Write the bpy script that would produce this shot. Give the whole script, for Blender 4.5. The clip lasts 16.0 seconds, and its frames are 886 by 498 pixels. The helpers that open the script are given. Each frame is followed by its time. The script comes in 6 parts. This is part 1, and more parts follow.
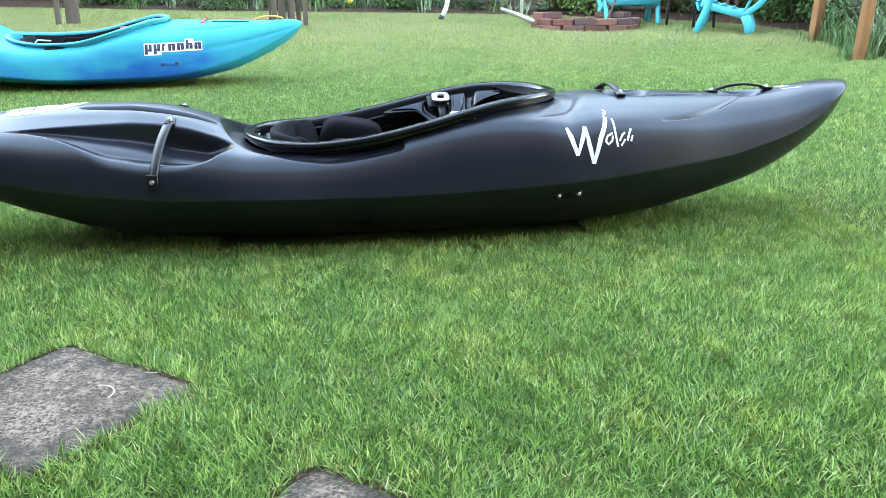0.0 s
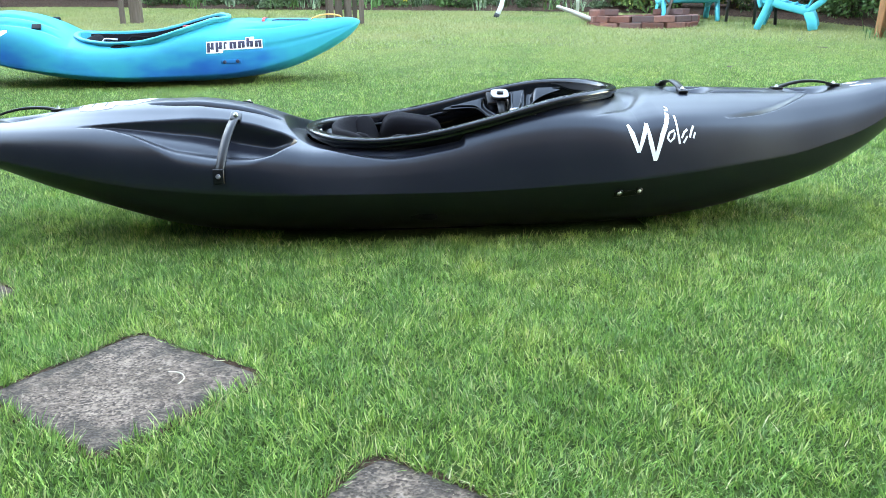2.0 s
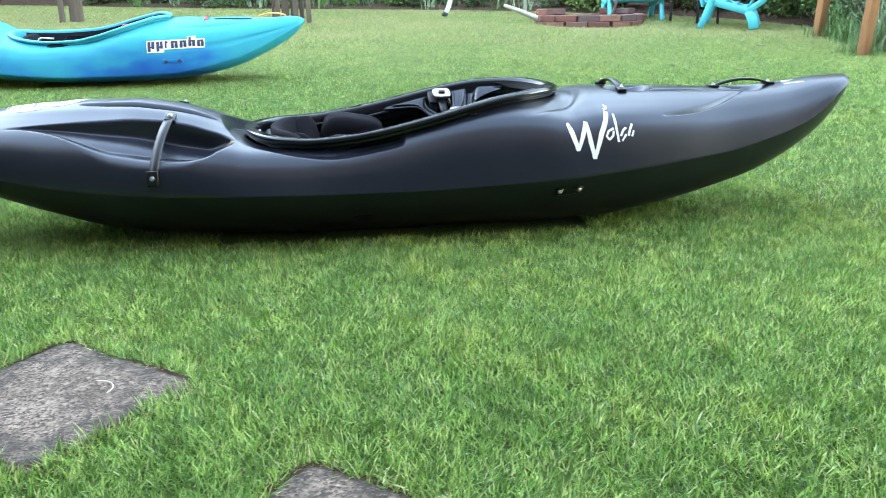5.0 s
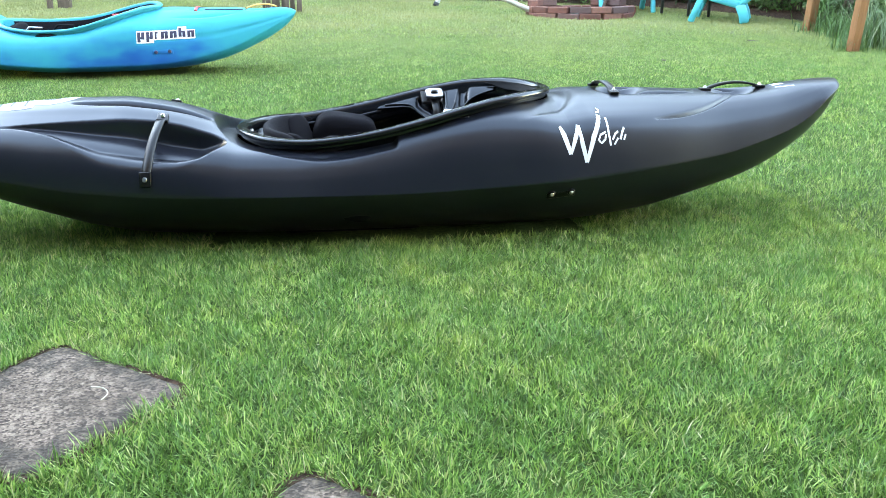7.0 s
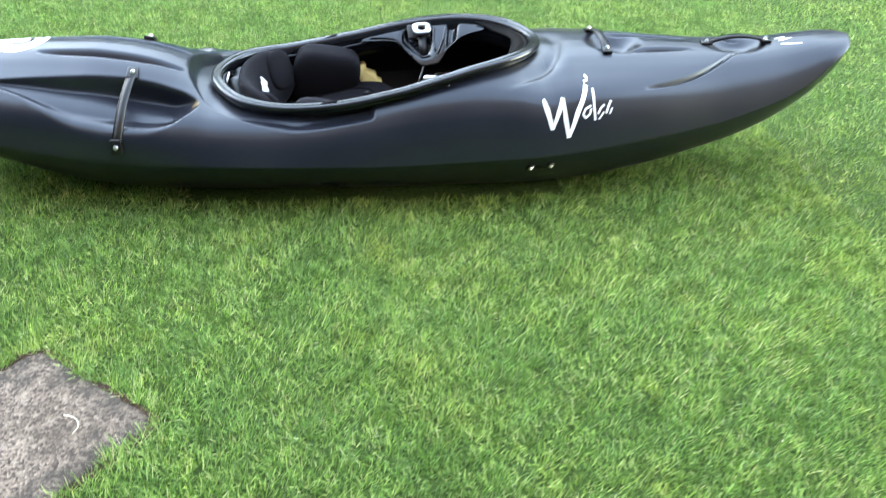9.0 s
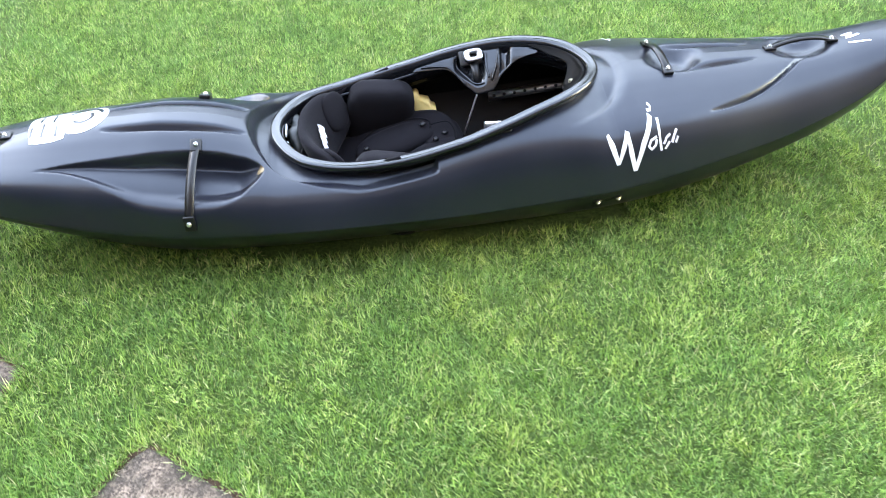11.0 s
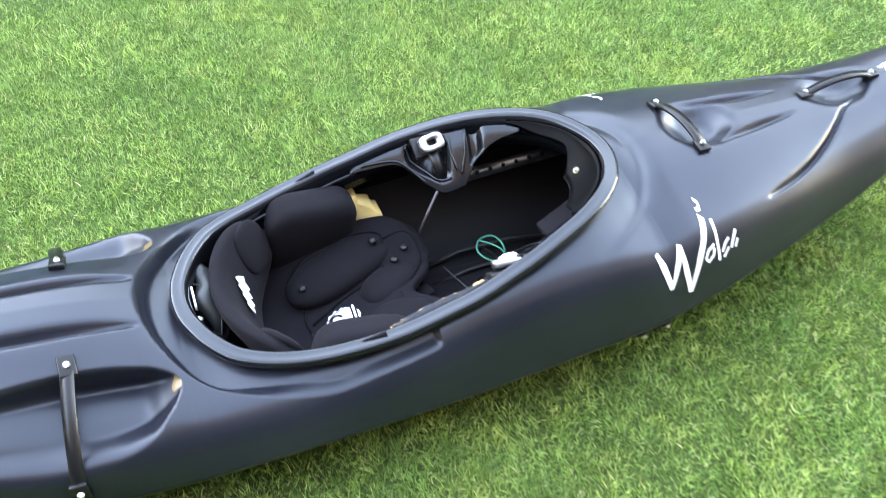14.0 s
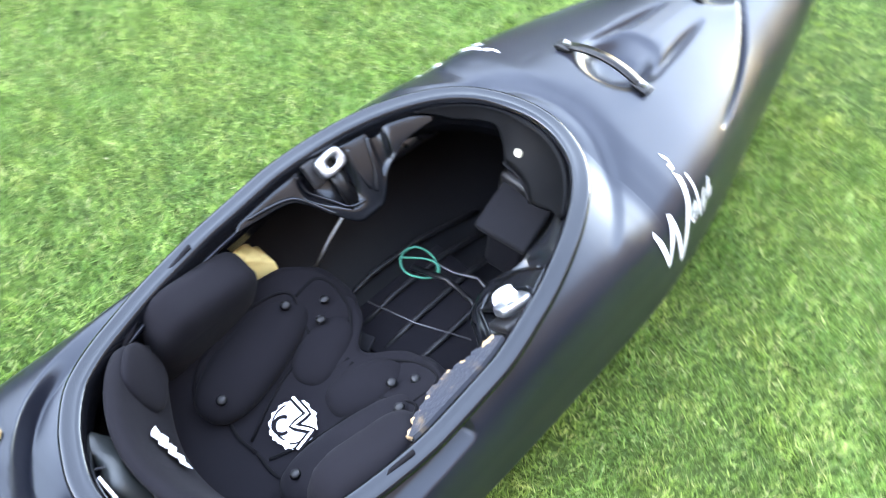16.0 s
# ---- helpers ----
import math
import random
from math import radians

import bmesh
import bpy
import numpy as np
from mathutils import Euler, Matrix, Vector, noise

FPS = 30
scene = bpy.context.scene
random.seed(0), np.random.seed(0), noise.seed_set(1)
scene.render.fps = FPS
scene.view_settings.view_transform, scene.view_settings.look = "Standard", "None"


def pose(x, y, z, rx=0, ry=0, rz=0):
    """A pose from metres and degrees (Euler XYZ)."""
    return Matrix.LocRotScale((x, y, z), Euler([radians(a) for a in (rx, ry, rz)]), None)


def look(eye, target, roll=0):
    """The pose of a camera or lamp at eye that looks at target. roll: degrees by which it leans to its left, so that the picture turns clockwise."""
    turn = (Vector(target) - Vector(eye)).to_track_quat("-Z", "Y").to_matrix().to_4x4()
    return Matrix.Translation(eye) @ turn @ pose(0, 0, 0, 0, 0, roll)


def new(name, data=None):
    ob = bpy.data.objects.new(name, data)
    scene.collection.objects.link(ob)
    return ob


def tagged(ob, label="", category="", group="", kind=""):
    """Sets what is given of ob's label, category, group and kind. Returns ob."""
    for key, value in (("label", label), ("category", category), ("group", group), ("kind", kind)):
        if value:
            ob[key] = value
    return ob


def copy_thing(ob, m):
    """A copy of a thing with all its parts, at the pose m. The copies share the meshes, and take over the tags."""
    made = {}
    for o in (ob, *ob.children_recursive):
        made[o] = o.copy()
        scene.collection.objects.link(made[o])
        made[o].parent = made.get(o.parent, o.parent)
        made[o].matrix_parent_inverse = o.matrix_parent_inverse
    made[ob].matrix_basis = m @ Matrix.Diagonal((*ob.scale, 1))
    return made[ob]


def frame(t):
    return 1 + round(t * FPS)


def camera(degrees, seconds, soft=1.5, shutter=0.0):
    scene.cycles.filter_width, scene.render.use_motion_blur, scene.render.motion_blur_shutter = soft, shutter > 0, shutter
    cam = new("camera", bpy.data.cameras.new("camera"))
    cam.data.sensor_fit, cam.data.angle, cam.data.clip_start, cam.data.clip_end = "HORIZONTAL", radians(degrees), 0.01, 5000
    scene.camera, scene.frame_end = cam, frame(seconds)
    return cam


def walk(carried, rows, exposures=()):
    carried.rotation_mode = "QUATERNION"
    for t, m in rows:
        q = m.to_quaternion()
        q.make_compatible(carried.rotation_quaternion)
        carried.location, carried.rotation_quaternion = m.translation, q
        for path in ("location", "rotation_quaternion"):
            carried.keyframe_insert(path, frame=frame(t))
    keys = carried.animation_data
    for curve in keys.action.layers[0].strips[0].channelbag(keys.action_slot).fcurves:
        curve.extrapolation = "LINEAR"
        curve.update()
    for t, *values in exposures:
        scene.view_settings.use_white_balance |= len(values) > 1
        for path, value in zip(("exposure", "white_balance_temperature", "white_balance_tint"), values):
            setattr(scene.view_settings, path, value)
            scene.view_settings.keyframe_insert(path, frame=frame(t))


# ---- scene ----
cam = camera(55.5, 16.0, soft=0.8, shutter=0.5)
PATH = [
    (0, (-0.144, -2.254, 0.646), (0.116, -0.368, 0.035), -0.3),
    (0.5, (-0.147, -2.254, 0.644), (0.107, -0.366, 0.037), -0.1),
    (1, (-0.163, -2.266, 0.645), (0.049, -0.371, 0.041), -0.1),
    (1.5, (-0.171, -2.264, 0.643), (-0.012, -0.365, 0.037), -0.4),
    (2, (-0.166, -2.265, 0.643), (-0.025, -0.366, 0.029), -0.7),
    (2.5, (-0.159, -2.264, 0.642), (-0.01, -0.368, 0.025), -0.9),
    (3, (-0.152, -2.259, 0.641), (0.016, -0.364, 0.023), -0.9),
    (3.5, (-0.151, -2.26, 0.642), (0.039, -0.368, 0.023), -0.6),
    (4, (-0.149, -2.259, 0.64), (0.046, -0.367, 0.024), -0.6),
    (4.5, (-0.148, -2.256, 0.64), (0.06, -0.365, 0.023), -0.5),
    (5, (-0.134, -2.254, 0.641), (0.115, -0.367, 0.024), -0.5),
    (5.2, (-0.126, -2.252, 0.647), (0.138, -0.37, 0.026), -0.5),
    (7.5, (-0.144, -2.249, 0.679), (0.126, -0.379, 0.023), 0.3),
    (8, (-0.135, -2.225, 0.683), (0.106, -0.373, -0.032), 0.5),
    (8.5, (-0.088, -2.135, 0.822), (0.102, -0.377, -0.112), 1.5),
    (9, (-0.021, -2.065, 1.114), (0.194, -0.422, -0.006), 2.5),
    (9.5, (0.05, -2.058, 1.299), (0.18, -0.44, 0.131), -1.4),
    (9.7, (0.06, -2.05, 1.354), (0.132, -0.459, 0.145), -2.6),
    (11.8, (-0.147, -1.666, 1.39), (-0.019, -0.165, 0.074), -5.0),
    (12, (-0.139, -1.606, 1.38), (-0.019, -0.115, 0.053), -5.3),
    (12.5, (-0.186, -1.45, 1.367), (0.015, 0.015, 0.021), -4.9),
    (13, (-0.265, -1.283, 1.361), (0.174, 0.1, -0.016), -2.5),
    (13.5, (-0.277, -1.195, 1.356), (0.254, 0.134, -0.04), -1.0),
    (14, (-0.257, -1.067, 1.338), (0.235, 0.262, -0.074), -1.7),
    (14.5, (-0.328, -0.864, 1.311), (0.224, 0.384, -0.152), -2.2),
    (15, (-0.325, -0.72, 1.289), (0.375, 0.394, -0.217), 2.1),
    (15.5, (-0.289, -0.611, 1.268), (0.432, 0.419, -0.287), 3.3),
    (16, (-0.372, -0.492, 1.248), (0.583, 0.262, -0.34), 5.7),
]
EXPOSURES = [(0, 5.04, 8300, 15), (7.5, 5.06, 8450, 15), (8.0, 5.06, 8600, 14), (9, 5.33, 9100, 17), (12, 5.50, 9200, 24), (15, 5.70, 9000, 24), (16, 5.80, 8900, 24)]
walk(cam, [(t, look(eye, target, roll)) for t, eye, target, roll in PATH], EXPOSURES)

# ---------- light ----------
SUN_AZ, SUN_EL = radians(300), radians(12.5)
world = bpy.data.worlds.new("sky")
scene.world = world
world.use_nodes = True
wn = world.node_tree
sky = wn.nodes.new("ShaderNodeTexSky")
sky.sky_type, sky.sun_disc, sky.sun_elevation, sky.sun_rotation = "NISHITA", False, SUN_EL, SUN_AZ
sky.air_density, sky.dust_density, sky.ozone_density = 1.0, 0.15, 1.0
wn.links.new(sky.outputs[0], wn.nodes["Background"].inputs[0])
wn.nodes["Background"].inputs[1].default_value = 0.15
sun_data = bpy.data.lights.new("sun", "SUN")
sun_data.energy, sun_data.angle, sun_data.color = 2.0, radians(0.5), (1.0, 0.80, 0.55)
sun = new("sun", sun_data)
sun.matrix_world = look((math.sin(SUN_AZ) * 9, math.cos(SUN_AZ) * 9, 9 * math.tan(SUN_EL)), (0, 0, 0))


# ---------- materials ----------
class Nodes:
    """A Principled material with short calls for its nodes."""

    def __init__(self, name, rough=0.5, metal=0.0, spec=0.5, coat=0.0):
        self.m = bpy.data.materials.new(name)
        self.m.use_nodes = True
        self.t = self.m.node_tree
        self.b = self.t.nodes["Principled BSDF"]
        self.set(self.b, "Roughness", rough), self.set(self.b, "Metallic", metal)
        self.set(self.b, "Specular IOR Level", spec), self.set(self.b, "Coat Weight", coat)
        self.co = self.t.nodes.new("ShaderNodeTexCoord").outputs["Object"]

    def set(self, node, key, v):
        if hasattr(v, "is_linked"):
            self.t.links.new(v, node.inputs[key])
        else:
            node.inputs[key].default_value = v
        return self

    def noise(self, scale, detail=4.0, rough=0.6, out=0, co=None):
        n = self.t.nodes.new("ShaderNodeTexNoise")
        self.set(n, "Vector", co or self.co), self.set(n, "Scale", scale), self.set(n, "Detail", detail), self.set(n, "Roughness", rough)
        return n.outputs[out]

    def ramp(self, fac, *stops):
        n = self.t.nodes.new("ShaderNodeValToRGB")
        while len(n.color_ramp.elements) < len(stops):
            n.color_ramp.elements.new(0.5)
        for e, (p, c) in zip(n.color_ramp.elements, stops):
            e.position, e.color = p, (*c, 1) if hasattr(c, "__len__") else (c, c, c, 1)
        self.t.links.new(fac, n.inputs[0])
        return n.outputs[0]

    def mix(self, fac, a, b, mode="MIX"):
        n = self.t.nodes.new("ShaderNodeMix")
        n.data_type, n.blend_type = "RGBA", mode
        for i, v in ((0, fac), (6, a), (7, b)):
            if hasattr(v, "is_linked"):
                self.t.links.new(v, n.inputs[i])
            else:
                n.inputs[i].default_value = v if i == 0 else (*v, 1)
        return n.outputs[2]

    def base(self, c):
        return self.set(self.b, "Base Color", c if hasattr(c, "is_linked") else (*c, 1))

    def bump(self, h, strength=0.3, dist=0.002):
        n = self.t.nodes.new("ShaderNodeBump")
        self.set(n, "Height", h), self.set(n, "Strength", strength), self.set(n, "Distance", dist)
        return self.set(self.b, "Normal", n.outputs[0])

    def random_object(self):
        return self.t.nodes.new("ShaderNodeObjectInfo").outputs["Random"]

    def random_island(self):
        return self.t.nodes.new("ShaderNodeNewGeometry").outputs["Random Per Island"]


def plastic(name, c, rough=0.38, grain=0.25, c2=None, spec=0.5, tint=(1.0, 1.0, 1.0)):
    n = Nodes(name, rough, spec=spec)
    n.set(n.b, "Specular Tint", (*tint, 1))
    big, fine = n.noise(3.0, 5), n.noise(420, 2)
    n.base(n.mix(n.ramp(big, (0.35, 0.0), (0.7, 1.0)), c, c2 or tuple(min(1, v * 1.35 + 0.003) for v in c)))
    n.set(n.b, "Roughness", n.ramp(n.noise(6, 6, 0.7), (0.3, rough - 0.02), (0.75, rough + 0.03)))
    n.bump(fine, grain, 0.0006)
    return n.m


def fabric(name, c, scale=900):
    n = Nodes(name, 0.9, spec=0.12)
    n.base(n.mix(n.noise(14, 5), c, tuple(v * 1.7 for v in c)))
    n.set(n.b, "Sheen Weight", 0.02), n.set(n.b, "Sheen Roughness", 0.4)
    n.bump(n.noise(scale, 2), 0.5, 0.0008)
    return n.m


def metal(name, c=(0.62, 0.62, 0.63), rough=0.32):
    n = Nodes(name, rough, 1.0)
    n.base(n.mix(n.noise(60, 5), c, tuple(v * 0.75 for v in c)))
    n.bump(n.noise(500, 2), 0.15, 0.0004)
    return n.m


def wood(name, a, b, scale=3.0, axis=2):
    n = Nodes(name, 0.75, spec=0.3)
    mp = n.t.nodes.new("ShaderNodeMapping")
    s = [scale * 9] * 3
    s[axis] = scale
    mp.inputs["Scale"].default_value = s
    n.t.links.new(n.co, mp.inputs["Vector"])
    g = n.noise(2.5, 8, 0.7, co=mp.outputs[0])
    n.base(n.mix(n.ramp(g, (0.3, 0.0), (0.7, 1.0)), a, b))
    n.bump(g, 0.5, 0.004)
    return n.m


def leafy(name, dark, light, tip=None, rough=0.5, trans=0.25):
    n = Nodes(name, rough, spec=0.35)
    r = n.random_island()
    c = n.mix(r, dark, light)
    if tip:
        c = n.mix(n.ramp(r, (0.86, 0.0), (0.9, 1.0)), c, tip)
    n.base(n.mix(n.ramp(n.noise(1.3, 4), (0.3, 0.0), (0.75, 0.55)), c, tuple(v * 1.25 for v in light)))
    n.set(n.b, "Transmission Weight", 0.0), n.set(n.b, "Subsurface Weight", 0.0)
    return n.m


M = {}
M["hull"] = plastic("black_polyethylene", (0.0056, 0.0064, 0.0104), 0.31, 0.03, spec=0.44, tint=(0.84, 0.92, 1.0))
M["hull_inside"] = plastic("matt_black_polyethylene", (0.0030, 0.0030, 0.0036), 0.55, 0.4, spec=0.14)
M["rim"] = plastic("black_rim_plastic", (0.0030, 0.0032, 0.0042), 0.19, 0.05, spec=0.44, tint=(0.86, 0.93, 1.0))
M["rim_dark"] = plastic("satin_black_plastic", (0.0014, 0.0015, 0.0018), 0.5, 0.1, spec=0.06)
M["liner"] = plastic("matt_black_plastic", (0.006, 0.006, 0.007), 0.5, spec=0.35)
M["strap"] = plastic("black_strap", (0.0028, 0.0028, 0.0032), 0.32, 0.4, spec=0.28)
M["white"] = plastic("white_vinyl", (0.78, 0.79, 0.81), 0.45, 0.05, (0.68, 0.69, 0.72))
M["steel"] = metal("stainless_steel")
M["scuff"] = plastic("tan_plastic", (0.17, 0.105, 0.035), 0.3, 0.2, (0.05, 0.035, 0.02))
M["bronze"] = metal("dull_steel", (0.42, 0.40, 0.32), 0.38)
M["alu"] = metal("aluminium", (0.50, 0.51, 0.53), 0.4)
M["foam_black"] = fabric("black_padding", (0.0044, 0.0040, 0.0054))
M["piping"] = fabric("black_piping", (0.0022, 0.0021, 0.0028))
M["foam_grey"] = fabric("grey_foam", (0.0065, 0.0065, 0.0078), 300)
M["foam_yellow"] = fabric("yellow_foam", (0.74, 0.57, 0.24), 160)
M["cord"] = fabric("green_cord", (0.012, 0.11, 0.075), 500)
M["cable"] = plastic("grey_cord", (0.035, 0.035, 0.037), 0.3, 0.2)
M["pale_cord"] = plastic("pale_cord", (0.30, 0.30, 0.29), 0.5, 0.2)
M["orange_strap"] = fabric("orange_webbing", (0.60, 0.30, 0.10), 500)


def blue_plastic():
    n = Nodes("blue_polyethylene", 0.42, spec=0.12)
    sep = n.t.nodes.new("ShaderNodeSeparateXYZ")
    n.t.links.new(n.co, sep.inputs[0])
    mp = n.t.nodes.new("ShaderNodeMapping")
    mp.inputs["Scale"].default_value = (1.0, 1.0, 2.4)
    n.t.links.new(n.co, mp.inputs["Vector"])
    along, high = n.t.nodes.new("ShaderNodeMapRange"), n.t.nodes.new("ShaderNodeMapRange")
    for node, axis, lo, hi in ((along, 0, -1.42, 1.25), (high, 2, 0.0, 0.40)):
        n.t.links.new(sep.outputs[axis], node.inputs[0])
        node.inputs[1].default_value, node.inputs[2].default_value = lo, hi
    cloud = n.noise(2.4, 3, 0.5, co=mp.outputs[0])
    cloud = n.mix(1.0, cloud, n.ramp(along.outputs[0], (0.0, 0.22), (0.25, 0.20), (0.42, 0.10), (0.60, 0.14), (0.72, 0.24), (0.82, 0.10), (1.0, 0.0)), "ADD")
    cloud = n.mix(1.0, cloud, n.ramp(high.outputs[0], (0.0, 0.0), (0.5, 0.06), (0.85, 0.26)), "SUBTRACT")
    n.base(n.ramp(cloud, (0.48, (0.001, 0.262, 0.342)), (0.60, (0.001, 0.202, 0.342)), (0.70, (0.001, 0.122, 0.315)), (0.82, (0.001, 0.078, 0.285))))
    n.bump(n.noise(300, 2), 0.12, 0.0006)
    return n.m


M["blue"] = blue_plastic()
M["blue_rim"] = plastic("turquoise_rim_plastic", (0.003, 0.27, 0.34), 0.38, 0.1, spec=0.3)
M["navy"] = plastic("dark_vinyl", (0.02, 0.02, 0.05), 0.45)


def lawn_soil():
    n = Nodes("lawn_thatch", 0.95, spec=0.1)
    a = n.noise(90, 6, 0.7)
    c = n.mix(n.ramp(a, (0.35, 0.0), (0.65, 1.0)), (0.020, 0.040, 0.011), (0.072, 0.125, 0.032))
    c = n.mix(n.ramp(n.noise(1.4, 6, 0.65), (0.50, 0.0), (0.75, 0.35)), c, (0.20, 0.23, 0.08))
    sep = n.t.nodes.new("ShaderNodeSeparateXYZ")
    n.t.links.new(n.co, sep.inputs[0])
    back = n.t.nodes.new("ShaderNodeMapRange")
    n.t.links.new(sep.outputs[1], back.inputs[0])
    back.inputs[1].default_value, back.inputs[2].default_value = 2.0, 5.5
    n.base(n.mix(n.mix(1.0, n.ramp(n.noise(0.9, 5, 0.6), (0.30, 0.5), (0.62, 0.95)), back.outputs[0], "MULTIPLY"), c, (0.19, 0.20, 0.095)))
    n.bump(a, 0.8, 0.02)
    return n.m


def grass_blades():
    n = Nodes("grass_blades", 0.42, spec=0.45)
    r = n.random_island()
    c = n.ramp(r, (0.0, (0.048, 0.108, 0.021)), (0.38, (0.125, 0.262, 0.049)), (0.76, (0.320, 0.495, 0.116)), (0.88, (0.480, 0.605, 0.171)), (0.955, (0.620, 0.610, 0.289)), (1.0, (0.560, 0.500, 0.235)))
    c = n.mix(n.ramp(n.noise(1.1, 5, 0.6), (0.50, 0.0), (0.72, 0.24)), c, (0.472, 0.495, 0.107))
    c = n.mix(n.ramp(n.noise(4.5, 5, 0.65), (0.36, 0.44), (0.58, 0.0)), c, (0.090, 0.245, 0.060))
    c = n.mix(n.ramp(n.noise(9.0, 4, 0.6), (0.58, 0.0), (0.74, 0.26)), c, (0.522, 0.515, 0.126))
    c = n.mix(n.ramp(n.noise(17.0, 4, 0.65), (0.38, 0.55), (0.56, 0.0)), c, (0.060, 0.135, 0.024))
    sep = n.t.nodes.new("ShaderNodeSeparateXYZ")
    n.t.links.new(n.co, sep.inputs[0])
    back = n.t.nodes.new("ShaderNodeMapRange")
    n.t.links.new(sep.outputs[1], back.inputs[0])
    back.inputs[1].default_value, back.inputs[2].default_value = 2.5, 5.5
    dry = n.mix(1.0, n.ramp(n.noise(0.9, 5, 0.6), (0.30, 0.22), (0.62, 0.9)), back.outputs[0], "MULTIPLY")
    c = n.mix(dry, c, (0.345, 0.325, 0.134))
    n.base(c)
    tr = n.t.nodes.new("ShaderNodeBsdfTranslucent")
    n.t.links.new(c, tr.inputs[0])
    mx = n.t.nodes.new("ShaderNodeMixShader")
    mx.inputs[0].default_value = 0.28
    n.t.links.new(n.b.outputs[0], mx.inputs[1]), n.t.links.new(tr.outputs[0], mx.inputs[2])
    n.t.links.new(mx.outputs[0], n.t.nodes["Material Output"].inputs[0])
    return n.m


def slab_stone():
    n = Nodes("weathered_concrete", 0.9, spec=0.25)
    vor = n.t.nodes.new("ShaderNodeTexVoronoi")
    n.set(vor, "Vector", n.co), n.set(vor, "Scale", 240.0)
    c = n.mix(n.ramp(vor.outputs["Color"], (0.2, 0.0), (0.9, 1.0)), (0.038, 0.026, 0.020), (0.251, 0.183, 0.136))
    c = n.mix(n.ramp(n.noise(7, 6, 0.7), (0.38, 0.75), (0.62, 0.0)), c, (0.050, 0.035, 0.024))
    c = (n.mix(n.ramp(n.noise(70, 5, 0.7), (0.52, 0.0), (0.72, 0.75)), c, (0.314, 0.236, 0.176)))
    sep = n.t.nodes.new("ShaderNodeSeparateXYZ")
    n.t.links.new(n.co, sep.inputs[0])
    edge = []
    for k in (0, 1):
        a = n.t.nodes.new("ShaderNodeMath")
        a.operation = "ABSOLUTE"
        n.t.links.new(sep.outputs[k], a.inputs[0])
        edge.append(a.outputs[0])
    far = n.t.nodes.new("ShaderNodeMath")
    far.operation = "MAXIMUM"
    n.t.links.new(edge[0], far.inputs[0]), n.t.links.new(edge[1], far.inputs[1])
    # dirty edges, with the shade of the higher turf put into the same dark colour
    soil = n.mix(0.35, far.outputs[0], n.noise(22, 5, 0.7), "ADD")
    n.base(n.mix(n.ramp(soil, (0.270, 0.0), (0.345, 0.8)), c, (0.030, 0.024, 0.018)))
    n.bump(n.mix(0.5, n.noise(140, 5), vor.outputs["Distance"]), 0.6, 0.004)
    return n.m


M["soil"], M["grass"], M["slab"] = lawn_soil(), grass_blades(), slab_stone()
M["straw"] = leafy("dry_straw", (0.30, 0.25, 0.12), (0.62, 0.57, 0.34))


# ---------- geometry helpers ----------
def link(name, verts, faces, material, parent=None, label="", smooth=True):
    me = bpy.data.meshes.new(name)
    me.from_pydata([tuple(v) for v in verts], [], [tuple(f) for f in faces])
    me.materials.append(material)
    if smooth:
        me.polygons.foreach_set("use_smooth", [True] * len(me.polygons))
    me.update()
    ob = new(name, me)
    ob.parent = parent
    return tagged(ob, label)


def part(name, bm, material, parent=None, label="", smooth=True):
    me = bpy.data.meshes.new(name)
    bm.normal_update()
    bm.to_mesh(me)
    bm.free()
    me.materials.append(material)
    if smooth:
        me.polygons.foreach_set("use_smooth", [True] * len(me.polygons))
    ob = new(name, me)
    ob.parent = parent
    return tagged(ob, label)


def thing(name, m, label, category, group="", kind=""):
    ob = new(name)
    ob.matrix_world = m
    ob.empty_display_size = 0.1
    return tagged(ob, label, category, group, kind)


def block(size, bevel=0.004, at=(0, 0, 0), turn=(0, 0, 0), segments=2):
    bm = bmesh.new()
    bmesh.ops.create_cube(bm, size=1.0, matrix=Matrix.Diagonal((*size, 1)))
    if bevel:
        bmesh.ops.bevel(bm, geom=bm.edges[:], offset=bevel, segments=segments, affect="EDGES", profile=0.6)
    bmesh.ops.transform(bm, matrix=pose(*at, *turn), verts=bm.verts[:])
    return bm


def cushion(size, at=(0, 0, 0), turn=(0, 0, 0), power=3.0, n=20, warp=None):
    """A puffy pad: a superellipsoid."""
    bm = bmesh.new()
    bmesh.ops.create_uvsphere(bm, u_segments=2 * n, v_segments=n, radius=1)
    for v in bm.verts:
        k = (abs(v.co.x) ** power + abs(v.co.y) ** power + abs(v.co.z) ** power) ** (-1 / power)
        v.co = Vector((v.co.x * k * size[0] / 2, v.co.y * k * size[1] / 2, v.co.z * k * size[2] / 2))
        if warp:
            v.co = Vector(warp(*v.co))
    bmesh.ops.transform(bm, matrix=pose(*at, *turn), verts=bm.verts[:])
    return bm


def disc(radius, height, at=(0, 0, 0), turn=(0, 0, 0), segments=16, bevel=0.3):
    bm = bmesh.new()
    bmesh.ops.create_cone(bm, cap_ends=True, segments=segments, radius1=radius, radius2=radius * (1 - bevel), depth=height)
    bmesh.ops.transform(bm, matrix=pose(*at, *turn), verts=bm.verts[:])
    return bm


